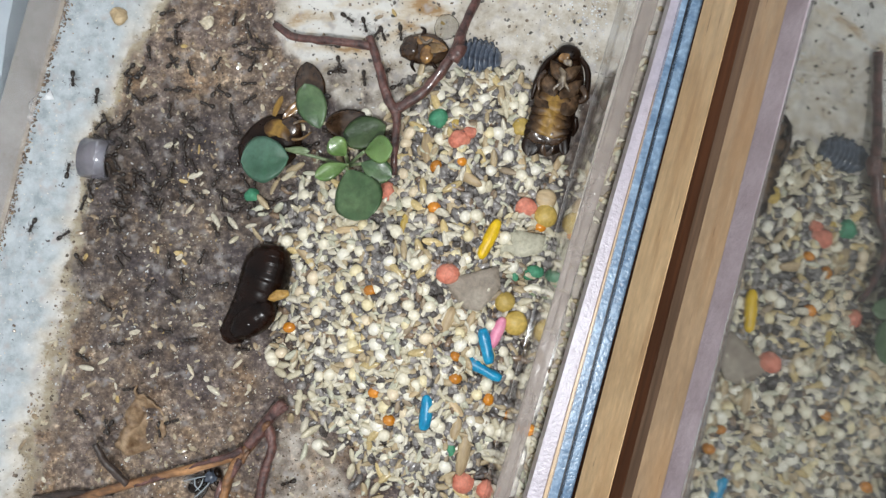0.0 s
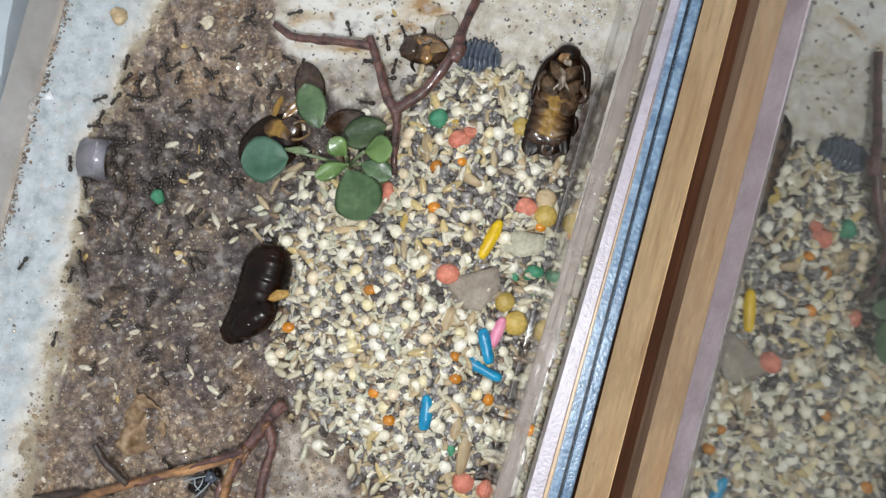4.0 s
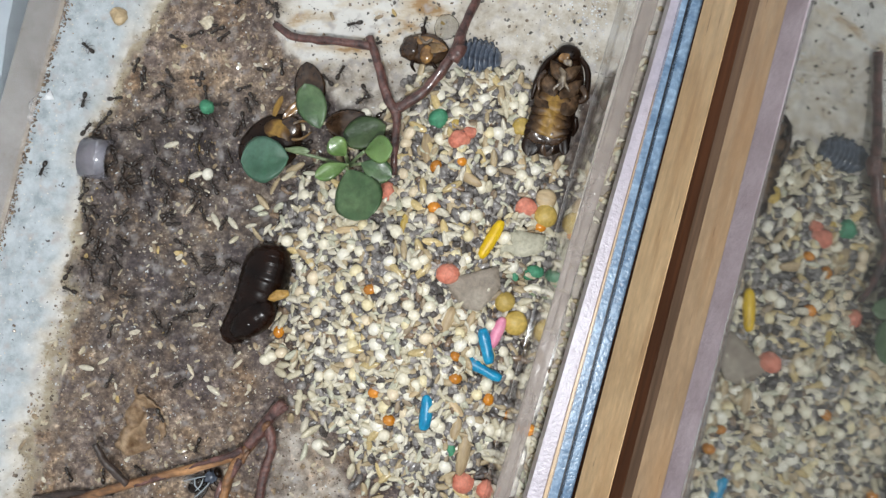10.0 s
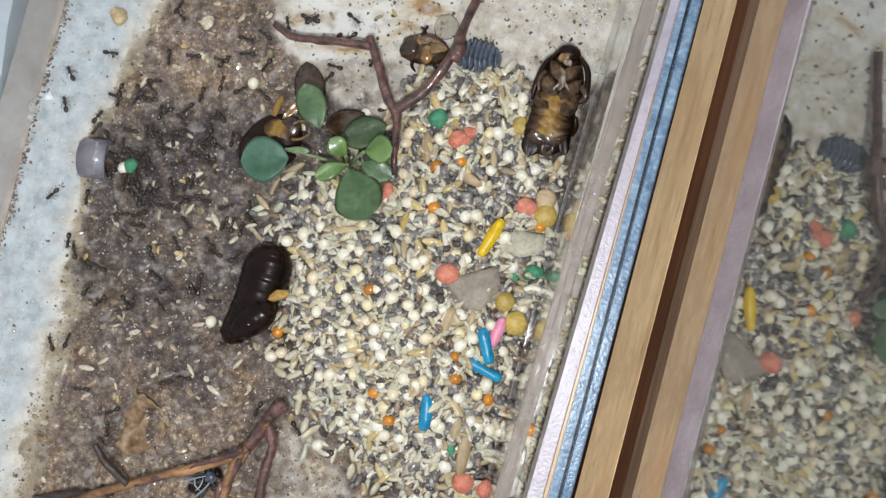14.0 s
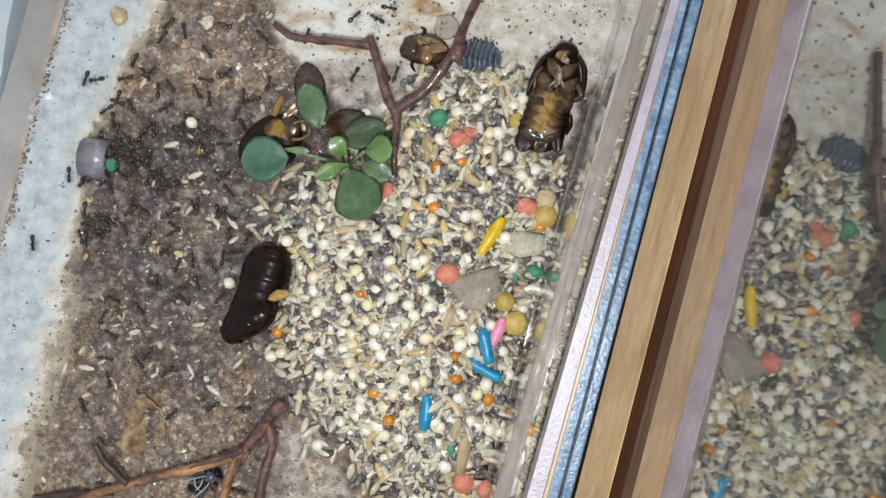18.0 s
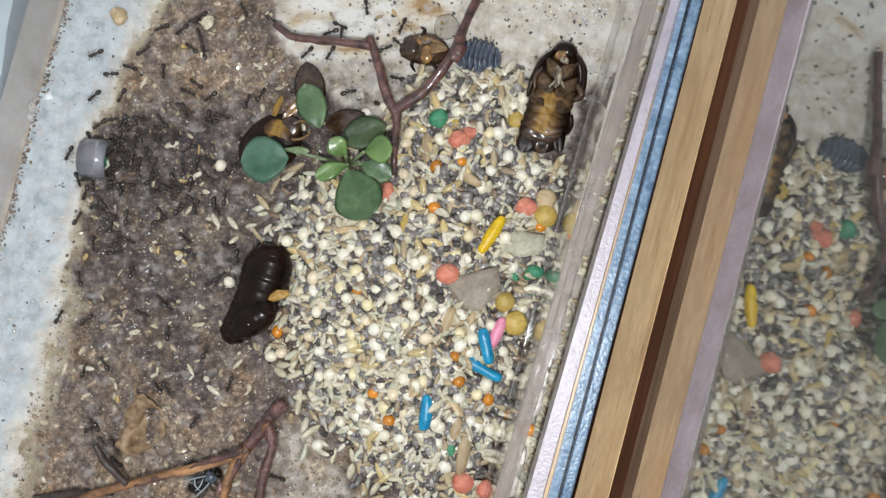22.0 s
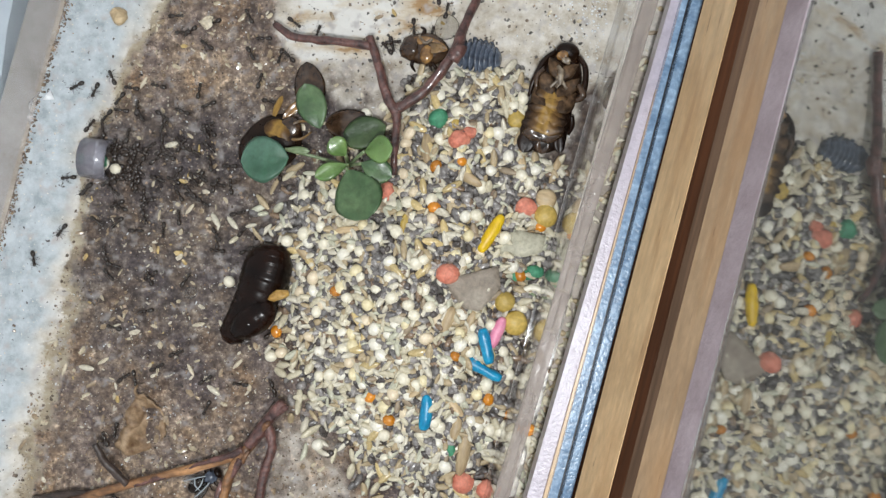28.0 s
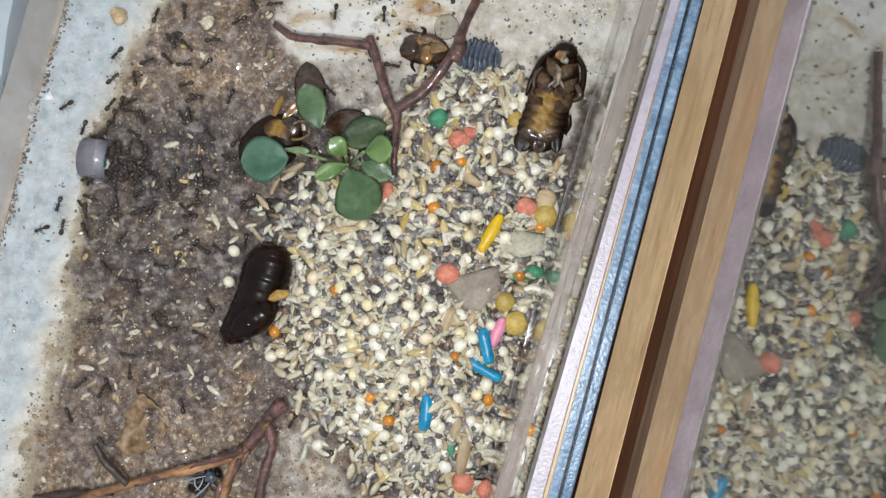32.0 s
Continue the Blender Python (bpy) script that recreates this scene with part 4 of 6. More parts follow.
    leg(r, [(5.0, 3.4, 2.6), (3.0, 4.4, 2.6), (0.6, 3.9, 2.4)], [0.6, 0.6, 0.3], M_SHELL_BROWN)
    leg(r, [(-2.4, -4.6, 0.2), (-4.2, -5.2, -0.6), (-6.0, -5.0, -1.6)], [0.5, 0.65, 0.35], M_SHELL)

    # broken roach under the twig
    x, y = -3.6, 42.3
    r = thing("dead_cockroach", mm(x, y, bare(x, y) + 1.6, 0, 0, -8), "broken dead cockroach, dark shell with amber wings", "insect")
    part("shell", ball(5.0, 3.4, 2.2, 20, 14, 0.3, 0.4), M_SHELL_BROWN, r)
    part("head", ball(2.4, 2.7, 1.6, 16, 12, 0.5, 0.6), M_SHELL_BROWN, r, "", mm(-3.0, -0.3, 0.8))
    part("joint", sweep([(-1.4, 2.4, 1.9), (-0.2, 0.6, 2.4), (1.6, 1.6, 2.2)], [0.3, 0.4, 0.25], 7, 0.4, 3), M_PALEBELLY, r, "pale soft joint")
    part("wing", blade(7.5, 2.6, 0.35, 0.15, 0, 2), M_AMBER, r, "amber wing", mm(-2.5, 1.6, 1.6, 0, -4, -12))
    part("wing", blade(6.5, 2.4, 0.35, 0.15, 0, 5), M_BELLY, r, "tan wing", mm(-2.0, -0.4, 1.8, 0, -4, 4))
    part("belly_plate", ball(1.5, 2.1, 0.9, 12, 8, 0.1), M_AMBER, r, "amber plate", mm(0.6, -1.4, 1.7))
    for p in ([(-2, -2.4, 0.5), (-2.4, -3.8, 0.6), (-1.6, -4.8, -0.6)], [(1.6, -2.4, 0.5), (2.6, -3.6, 0.6), (3.8, -3.8, -0.4)], [(-1, 2.6, 0.8), (-0.6, 3.8, 0.8), (-1.6, 4.6, 0)]):
        leg(r, p, [0.5, 0.4, 0.2], M_SHELL)

    # roach under the bluish leaf
    x, y = -34.2, 24.3
    r = thing("dead_cockroach", mm(x, y, bare(x, y) + 0.8, 0, 0, 40), "dead amber and black cockroach under a leaf", "insect")
    part("shell", ball(7.8, 5.8, 2.6, 24, 14, 0.3, 0.3), M_SHELL, r, "", mm(-3.4, 0.4, 0))
    part("belly_plate", ball(3.0, 3.4, 1.0, 16, 10, 0.4, 0.5), M_STRIPED, r, "", mm(-0.6, 0.8, 1.7, 0, 0, 20))
    part("belly_plate", ball(2.6, 2.4, 0.9, 16, 10, 0.4, 0.5, 3), M_SHELL_BROWN, r, "", mm(2.2, 0.2, 1.3, 0, 0, -10))
    part("wing_stub", blade(6.2, 1.9, 0.4, 0.2, 0, 3), M_AMBER, r, "amber wing stub", mm(2.2, 2.6, 1.2, 10, -4, 2))
    part("wing_stub", blade(5.4, 1.6, 0.4, 0.2, 0, 6), M_STRIPED, r, "", mm(0.6, 4.0, 1.0, -10, -2, 25))
    for p in ([(1.6, 0, 1.6), (4.4, -0.2, 1.8), (6.8, -2.0, 0.6)], [(0.4, -1.6, 1.4), (2.6, -3.4, 1.6), (5.2, -3.4, 0.4)]):
        leg(r, p, [0.4, 0.34, 0.16], M_BELLY)
    x, y = -29.0, 37.5
    solid("wing_case", blade(10.2, 6.8, 0.5, 0.1, 0, 4, full=0.85), M_SHELL_BROWN, mm(x + 1.1, y - 7.6, bare(x, y) + 1.0, 0, 0, 97), "brown shed wing case on the floor", "wing case")
    x, y = -24.0, 26.5
    solid("wing_case", blade(11.8, 6.6, 0.5, 0.12, 0, 7, full=0.9), M_SHELL_BROWN, mm(x - 1, y + 0.2, bare(x, y) + 1.0, 0, 0, -4), "brown shed wing case on the floor", "wing case")

    # woodlouse
    x, y = 7.5, 40.7
    r = thing("woodlouse", mm(x, y, bare(x, y) + 1.0, 0, 0, -12), "slate grey woodlouse with ridged plates", "woodlouse")
    segments(r, "plate", 9, 9.6, 7.0, 4.4, M_LOUSE, lambda t: math.sin(math.pi * (0.14 + 0.74 * t)) ** 0.7)
    for i in range(7):
        for s in (-1, 1):
            part("skirt", ball(0.6, 1.2, 0.4, 10, 7, 0.45, 0.9, i + s), M_LOUSE, r, "", mm(-3.6 + i * 1.2, s * (3.1 + 0.35 * math.sin(i * 2.9 + s) - 0.12 * (i - 3) ** 2), -0.3, -16 * s, 0, (14 + 5 * (i - 3)) * s))
    # pale scale beside it
    x, y = 0.8, 47.1
    solid("pale_scale", ball(2.7, 2.7, 0.35, 20, 8, 0.3, 0.4), M_SCALE, mm(x, y, bare(x, y) + 0.6), "translucent pale round scale on plaster", "scale")

    # dead fly between the twigs
    x, y = -50.9, -49.5
    r = thing("dead_fly", mm(x, y, ground(x, y) + 1.2, 0, 0, 30), "dead dark fly with clear wings under a twig", "insect")
    part("abdomen", ball(2.6, 1.6, 1.5, 16, 10), M_SHELL, r, "", mm(-2, 0, 0))
    part("thorax", ball(1.6, 1.5, 1.4, 14, 10), M_LOUSE, r, "", mm(1.2, 0, 0.1))
    part("head", ball(0.8, 1.2, 1.0, 12, 8), M_SHELL, r, "", mm(3.0, 0, 0))
    part("wing", blade(5.6, 2.2, 0.12, 0.05, 0, 1), M_FLYWING, r, "clear wing", mm(1, 0.6, 1.3, 0, 4, 160))
    part("wing", blade(5.6, 2.2, 0.12, 0.05, 0, 2), M_FLYWING, r, "clear wing", mm(1, -0.6, 1.3, 0, 4, 200))
    for pts in ([(1.2, 0.8, 1.8), (-1.4, 1.6, 1.7), (-3.8, 2.2, 1.4)], [(1.2, -0.8, 1.8), (-1.4, -1.6, 1.7), (-3.8, -2.0, 1.4)], [(0.4, 0.6, 1.9), (-0.8, -0.4, 1.9), (-2.4, -0.8, 1.8)], [(-1.2, 1.4, 1.8), (-1.8, 0.2, 1.9), (-1.4, -1.4, 1.8)]):
        part("wing_vein", sweep(pts, [0.1, 0.15, 0.07], 6), M_WHITEBOARD, r, "pale wing vein")
    for i, s in enumerate((-1, 1, -1, 1)):
        leg(r, [(0.5 + i * 0.5, s * 0.8, 0.5), (0.6 + i * 0.7, s * 2.2, 1.2), (0.4 + i, s * 3.2, -0.8)], [0.2, 0.15, 0.1], M_SHELL)


MOVING = {}
build_plant()
build_twigs()
build_insects()


# ---- loose things on the floor ----
def build_scraps():
    x, y = -65.4, -37.7
    leaf = thing("dry_leaf", mm(x, y, ground(x, y) + 1.5), "curled dry brown leaf on damp grit", "leaf")
    part("blade", scrap([(-5.2, -5.2), (-1.6, -6.6), (2.6, -5.6), (5.6, -2.4), (5.2, 1.2), (3.2, 4.6), (1.0, 6.6), (-1.4, 6.2), (-2.6, 3.0), (-2.2, 0.2), (-4.8, -2.4)], 0.5, 4.2, 1.0, 6), M_DRYLEAF, leaf)
    part("stalk", sweep([(-0.6, 6.0, 0.4), (-1.2, 7.2, 0.2), (-1.0, 8.2, -0.6)], [0.35, 0.3, 0.2], 7), M_DRYLEAF, leaf)
    x, y = 6.9, -8.0
    solid("leaf_scrap", scrap([(-6.8, 1.4), (-2.0, 2.6), (4.8, 4.4), (5.4, 0.2), (3.6, -2.0), (1.0, -4.8), (-2.2, -4.2), (-4.6, -1.2)], 0.35, 0.7, 2.0), M_GREYLEAF,
          mm(x, y, ground(x, y) + 2.2), "grey-brown torn leaf scrap on the seeds", "leaf")
    x, y = 15.6, 1.2
    solid("leaf_scrap", scrap([(-5.4, 1.2), (0, 2.4), (5.8, 1.4), (5.0, -2.0), (1.6, -3.0), (-3.6, -2.4)], 0.3, 0.6, 4.0), M_PALELEAF,
          mm(x, y, ground(x, y) + 2.0), "pale tan torn leaf scrap on the seeds", "leaf")
    x, y = -70.2, 50.4
    solid("husk_shell", ball(1.6, 2.2, 1.2, 20, 14, 0.9, 0.6, 3), M_OAT, mm(x, y, ground(x, y) + 0.6, 0, 0, 15), "tan cracked husk on white plaster", "husk")
    x, y = -85.8, 33.3
    solid("plastic_chip", scrap([(-1.2, -0.9), (1.2, -0.7), (0.5, 1.3)], 0.3, 0.2, 1.0, 1), M_GLINT_WHITE, mm(x, y, ground(x, y) + 0.5, 12, 10, 0), "small white plastic chip on the ledge", "chip")
    x, y = -51.3, 49.2
    solid("pale_crumb", ball(1.7, 1.25, 0.8, 20, 14, 1.0, 0.9, 5), M_BONE, mm(x, y, ground(x, y) + 0.7, 0, 0, 40), "pale yellow crumb on brown grit", "crumb")
    x, y = -88.0, 31.0
    solid("glue_blob", ball(3.0, 4.2, 1.4, 24, 14, 1.1, 0.4, 4), M_BLOB, mm(x - 2.2, y, 0.2, 0, 0, TURN), "milky translucent glue blob on the outer rim", "glue blob")
    # clear tube end in the ledge
    x, y = -75.4, 19.7
    tube = thing("tube_end", mm(x, y, ground(x, y) + 1.4, 0, 0, TURN + 8), "milky clear plastic tube end, entrance to the nest", "tube")
    bm = bmesh.new()
    sides, r0, r1, L = 28, 4.4, 3.7, 6.0
    rings = []
    for r, xx in ((r0, -L / 2), (r0, L / 2), (r1, L / 2), (r1, -L / 2)):
        rings.append([bm.verts.new((xx + (0.6 * math.sin(2 * math.pi * k / sides)), r * math.cos(2 * math.pi * k / sides), r * math.sin(2 * math.pi * k / sides))) for k in range(sides)])
    for a in range(4):
        p, q = rings[a], rings[(a + 1) % 4]
        for k in range(sides):
            bm.faces.new((p[k], p[(k + 1) % sides], q[(k + 1) % sides], q[k]))
    bmesh.ops.recalc_face_normals(bm, faces=bm.faces)
    part("sleeve", bm, M_TUBE, tube)


def pellet(name, p, rx, ry, rz, material, label, turn=0, lump=0.35, seed=0.0, lift=0.5, category="pellet", group="coloured feed pellets"):
    x, y = p
    return solid(name, ball(rx, ry, rz, 18, 12, lump, 0.55, seed), material, mm(x, y, ground(x, y) + rz * lift, 0, 0, turn), label, category, group)


def stick(p, length, width, material, label, turn, seed=0.0, bend=0.0, waist=0.0, name="feed_stick"):
    x, y = p
    bm = grain(length, width, width * 0.9, 0.55, 14, 16, bend, 0.14, seed)
    for v in bm.verts:
        k = 1 - waist * math.exp(-(v.co.x / length * 4 - 0.4) ** 2)
        v.co.y, v.co.z = v.co.y * k, v.co.z * k
    return solid(name, bm, material, mm(x, y, ground(x, y) + width * 0.45 + 0.5, 0, 0, turn), label, "pellet", "coloured feed pellets")


def build_pellets():
    rnd = random.Random(17)
    MOVING["green"] = pellet("green_pellet", (-40.9, 11.6), 1.7, 1.5, 1.5, M_GREEN, "small green feed pellet dragged by ants", 20, 0.4, 1.0)
    pellet("green_pellet", (-0.8, 27.4), 2.2, 2.1, 2.0, M_GREEN, "round green feed pellet on the seeds", 0, 0.25, 2.0)
    pellet("green_pellet", (18.8, -5.0), 2.4, 1.6, 1.6, M_GREEN, "green feed pellet beside the wall", 10, 0.4, 3.0)
    pellet("green_pellet", (1.9, -41.0), 1.2, 1.9, 1.2, M_GREEN, "small green feed pellet half sunk in seeds", 10, 0.3, 6.0)
    pellet("green_pellet", (14.9, -5.3), 1.0, 1.6, 0.9, M_GREEN, "small green feed chip on the seeds", 20, 0.3, 5.0)
    pellet("coral_pellet", (3.7, 22.8), 2.4, 1.9, 1.7, M_CORAL, "lumpy coral feed pellet on the seeds", 20, 0.6, 1.0)
    pellet("coral_pellet", (5.7, 24.1), 1.5, 1.3, 1.3, M_CORAL, "lumpy coral feed pellet on the seeds", 50, 0.5, 8.0)
    pellet("coral_pellet", (-11.7, 12.0), 1.8, 2.2, 1.8, M_CORAL, "coral feed pellet half under a leaf", 0, 0.3, 2.0)
    pellet("coral_pellet", (1.5, -5.2), 2.5, 2.2, 2.1, M_CORAL, "round coral feed pellet beside a leaf scrap", 0, 0.25, 3.0)
    pellet("coral_pellet", (17.5, 8.2), 2.4, 2.3, 1.9, M_CORAL, "coral feed pellet on the seeds", 30, 0.5, 4.0)
    pellet("coral_pellet", (4.3, -48.4), 2.5, 2.3, 2.2, M_CORAL, "round coral feed pellet on the seeds", 0, 0.25, 5.0)
    pellet("coral_pellet", (9.2, -49.9), 2.2, 2.0, 2.0, M_CORAL, "round coral feed pellet on the seeds", 0, 0.3, 6.0)
    peas = [(16.6, 25.4), (13.0, -10.9), (15.2, -15.3), (21.5, 6.7), (21.6, 10.3)]
    for i, (p, s) in enumerate(zip(peas, (2.0, 2.2, 2.6, 2.5, 2.2))):
        pea = pellet("dried_pea", p, s, s * 0.95, s * 0.62, M_OCHRE if i != 4 else M_OAT, "flat round ochre dried pea on the seeds", i * 40, 0.12, i, 1.1, category="pea", group="dried peas")
        MOVING.setdefault("pea", pea)
    pellet("small_pea", (2.8, 26.2), 1.2, 1.3, 1.2, M_OCHRE, "small pale yellow pea on the seeds", 0, 0.05, 1.0, category="pea", group="dried peas")
    MOVING["yellow"] = stick((9.9, 1.9), 8.8, 2.6, M_YELLOW, "bright yellow feed stick on the seeds", 64, 1.0)
    stick((-7.8, 5.1), 4.4, 1.5, M_OCHRE, "thin dull yellow feed stick among seeds", 78, 2.0)
    MOVING["blue"] = stick((9.2, -19.9), 7.6, 2.8, M_BLUE, "bright blue feed stick on the seeds", -78, 3.0, 0.0, 0.12)
    stick((8.2, -24.5), 9.2, 2.8, M_BLUE, "bright blue feed stick on the seeds", -31, 4.0, 0.3, 0.28)
    stick((-2.9, -33.3), 7.4, 2.9, M_BLUE, "bright blue feed stick on the seeds", 84, 5.0, 0.25, 0.12)
    MOVING["pink"] = stick((11.4, -17.3), 7.0, 2.5, M_PINK, "pink feed stick among the seeds", 66, 6.0)
    oats = ((-3.2, 21.3, 90, 7.0, 2.5), (5.2, 15.0, -34, 7.6, 2.4), (16.5, 17.6, -82, 7.0, 2.3), (1.3, -15.2, 68, 7.4, 2.6), (5.6, -15.2, 62, 6.4, 2.3),
            (4.6, -41.8, 80, 10.5, 2.9), (1.9, -31.4, -48, 7.6, 2.1), (-29.3, -1.3, -50, 7.4, 2.2), (3.0, -36.6, 80, 5.6, 2.3), (-4.2, -28.5, 40, 6.2, 1.8),
            (-19.9, 3.8, 5, 5.6, 2.0), (16.1, 2.3, 15, 6.4, 2.0), (23.7, 16.3, 72, 6.6, 1.9), (20.6, -20.6, 40, 6.8, 2.0))
    for i, (x, y, turn, L, w) in enumerate(oats):
        solid("oat_grain", grain(L, w, w * 0.8, 0.9, 10, 10, 0.15, 0.12, i), M_OAT, mm(x, y, ground(x, y) + w * 0.4, rnd.uniform(-30, 30), rnd.uniform(-8, 8), turn),
              "tan hulled oat grain on the seed heap", "oat grain", "oat grains")
    beads = [(-1.5, 8.5), (-1.3, 17.3), (4.1, 18.0), (-14.5, -8.6), (-33.1, -16.8), (3.0, -26.4), (-14.0, -29.9), (-10.9, -35.6), (3.0, -21.9), (9.6, -31.0),
             (14.3, -34.6), (20.3, 4.5)]
    for i, (x, y) in enumerate(beads):
        b = solid("orange_seed", ball(1.45 if i not in (2, 8) else 1.0, 1.2, 1.1, 14, 10, 0.06, 0.8, i), M_ORANGE, mm(x, y, ground(x, y) + 1.2, 0, 0, i * 50),
                  "shiny orange millet seed among pale seeds", "seed", "orange seeds")
        MOVING["orange%d" % i] = b
    x, y = 18.6, -9.9
    hull = thing("seed_hull", mm(x, y, ground(x, y) + 1.2, 8, -6, 0), "pale curled seed hull with a dark hollow", "seed hull")
    part("rim", sweep([(2.0 * math.cos(k * 0.62), 1.9 * math.sin(k * 0.62), 0.1 * k - 0.4) for k in range(9)], [0.4] + [0.72] * 7 + [0.35], 8, 0.2, 4), M_MILLET, hull)
    part("core", ball(0.95, 0.9, 0.6, 12, 8, 0.2, 0.8), M_STEM, hull, "greenish core")


def free(x, y, taken, gap):
    return all((x - a) ** 2 + (y - b) ** 2 > gap * gap for a, b in taken)


# where the largest pale seeds lie
LOW_LEFT = [(-13.3, 2.2), (-18.8, 0.3), (-20.6, -1.1), (-16.8, -0.6), (-17.8, -4.6), (-16.7, -6.1), (-20.9, -7.9), (-19.5, -10.2), (-9.9, -10.1), (-30.2, -3.8), (-29.5, 3.3), (-28.5, 1.4), (-24.9, 1.0), (-3.4, -2.3), (-4.9, -3.2), (-10.4, -2.6), (-15.0, -11.7), (-30.5, -9.0), (-27.3, -6.1), (-26.5, -13.2), (-20.6, -15.0), (-15.6, -14.7), (-13.7, -16.5), (-21.1, -17.7), (-18.9, -17.6), (-28.4, -18.5), (-13.6, -19.8), (-20.8, -21.0), (-18.7, -20.1), (-26.1, -21.7), (-12.2, -21.9), (-19.4, -23.7), (-18.4, -26.2), (-26.2, -26.9), (-23.8, -26.6), (-34.5, -22.1)]
LOW_RIGHT = [(-7.5, -26.6), (-3.5, -26.9), (-5.1, -28.0), (-6.5, -11.5), (-5.5, -13.6), (-7.0, -15.5), (-2.8, -18.3), (-2.2, -11.8), (-9.9, -29.8), (-6.6, -30.1), (-11.9, -32.6), (-17.0, -31.5), (-17.0, -33.4), (-21.5, -36.4), (-13.4, -36.9), (-15.9, -38.1), (-12.1, -39.0), (-8.9, -39.4), (-1.4, -35.2), (-0.3, -36.5), (3.7, -30.4), (6.1, -35.3), (7.3, -36.5), (8.7, -35.6), (9.8, -37.3), (11.9, -37.8), (0.7, -45.0), (13.3, -36.5), (4.2, -13.5), (10.1, -15.7), (4.1, -19.7), (5.8, -20.9), (6.4, -18.2), (3.9, -17.1), (9.1, -27.9), (12.6, -21.0)]
UPPER = [(9.0, 31.3), (7.3, 29.7), (3.3, 28.5), (16.9, 31.3), (14.8, 29.7), (16.6, 28.4), (-7.0, 24.5), (-7.7, 22.4), (-0.3, 23.0), (0.6, 19.3), (11.8, 24.1), (9.9, 24.2), (13.8, 19.3), (-5.9, 11.9), (-7.3, 9.7), (-8.2, 15.9), (-2.1, 10.1), (-1.8, 6.2), (8.4, 12.8), (5.0, 6.6), (7.3, 6.8), (5.7, 2.6), (16.6, 15.1), (18.1, 13.7), (19.5, 16.6), (16.1, 2.8), (12.9, 2.1), (-29.5, 11.5), (-23.0, 11.7), (-25.7, 4.7), (-9.3, 3.5), (-16.3, 4.7)]


def build_seeds():
    rnd = random.Random(11)
    xs, ys = [p[0] for p in HEAP], [p[1] for p in HEAP]

    def spot(edge=0.0, spill=0.0):
        while True:
            x, y = rnd.uniform(min(xs) - 10, max(xs)), rnd.uniform(min(ys), max(ys))
            d = outside(HEAP, x, y)
            u, v = plan_uv(x, y)
            if u < U_WALL - 0.9 and (d < -edge or (spill and d < 9 and rnd.random() < spill * math.exp(-max(d, 0) / 3.5) and x < 20)):
                return x, y

    # a dark sheet under the seeds: the shade of their gaps, painted
    n = 120
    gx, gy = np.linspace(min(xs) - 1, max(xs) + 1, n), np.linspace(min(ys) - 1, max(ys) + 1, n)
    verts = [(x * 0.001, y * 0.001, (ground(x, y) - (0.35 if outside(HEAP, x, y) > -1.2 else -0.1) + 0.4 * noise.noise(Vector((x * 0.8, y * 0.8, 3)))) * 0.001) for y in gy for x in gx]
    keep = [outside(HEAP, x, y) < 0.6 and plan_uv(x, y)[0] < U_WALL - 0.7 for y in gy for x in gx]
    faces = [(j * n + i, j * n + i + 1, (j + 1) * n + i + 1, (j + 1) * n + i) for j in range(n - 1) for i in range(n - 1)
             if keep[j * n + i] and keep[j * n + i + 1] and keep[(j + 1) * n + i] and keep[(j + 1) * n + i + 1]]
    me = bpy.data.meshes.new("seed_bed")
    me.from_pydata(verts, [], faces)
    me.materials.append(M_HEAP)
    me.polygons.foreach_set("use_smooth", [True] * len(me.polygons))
    tagged(new("seed_bed", me), "dark bed under the heap, shade of the seed gaps in its colour", "seed heap", kind="stuff")

    def scatter(count, lift, tilt, smin, smax, spill, thin=False):
        out = []
        for _ in range(count):
            x, y = spot(0.0, spill)
            if thin and rnd.random() < 0.75 * math.exp(-((x - 5) ** 2 + (y - 11) ** 2) / 110) + 0.5 * math.exp(-((x + 8) ** 2 + (y + 1) ** 2) / 90):
                x, y = spot(0.0, spill)
            m = Matrix.LocRotScale((x, y, ground(x, y) + rnd.uniform(*lift)), Euler((rnd.uniform(-tilt, tilt), rnd.uniform(-tilt, tilt), rnd.uniform(0, 6.283))), Vector((1, 1, 1)) * rnd.uniform(smin, smax))
            out.append(m)
        return out

    def spread_out(shapes, poses, single, name, label, rest, rest_label, material, own):
        """The seeds that lie on top are things of their own, the many below them one mesh."""
        poses.sort(key=lambda m: ground(m.translation.x, m.translation.y) - m.translation.z + (9 if outside(HEAP, m.translation.x, m.translation.y) > 0 else 0))
        data = [data_of(make(), name, own) for make in shapes]
        for i, m in enumerate(poses[:single]):
            at = m.copy()
            at.translation *= 0.001
            solid(name, data[i % len(data)], None, at, label, "seed", name.replace("_", " ") + "s of the heap")
        tagged(joined(rest, [make() for make in shapes], poses[single:], material), rest_label, "seeds", kind="stuff")

    spread_out([lambda: ball(1.15, 0.64, 0.55, 8, 6), lambda: ball(0.92, 0.72, 0.6, 8, 6), lambda: grain(2.7, 1.25, 0.9, 1.0, 7, 6)], scatter(3200, (0.0, 0.9), 0.8, 0.9, 1.5, 0.25), 260,
               "grey_seed", "small slate grey seed lying in the heap", "grey_seeds", "small slate grey seeds filling the heap", M_GREY, M_GREY_ONE)
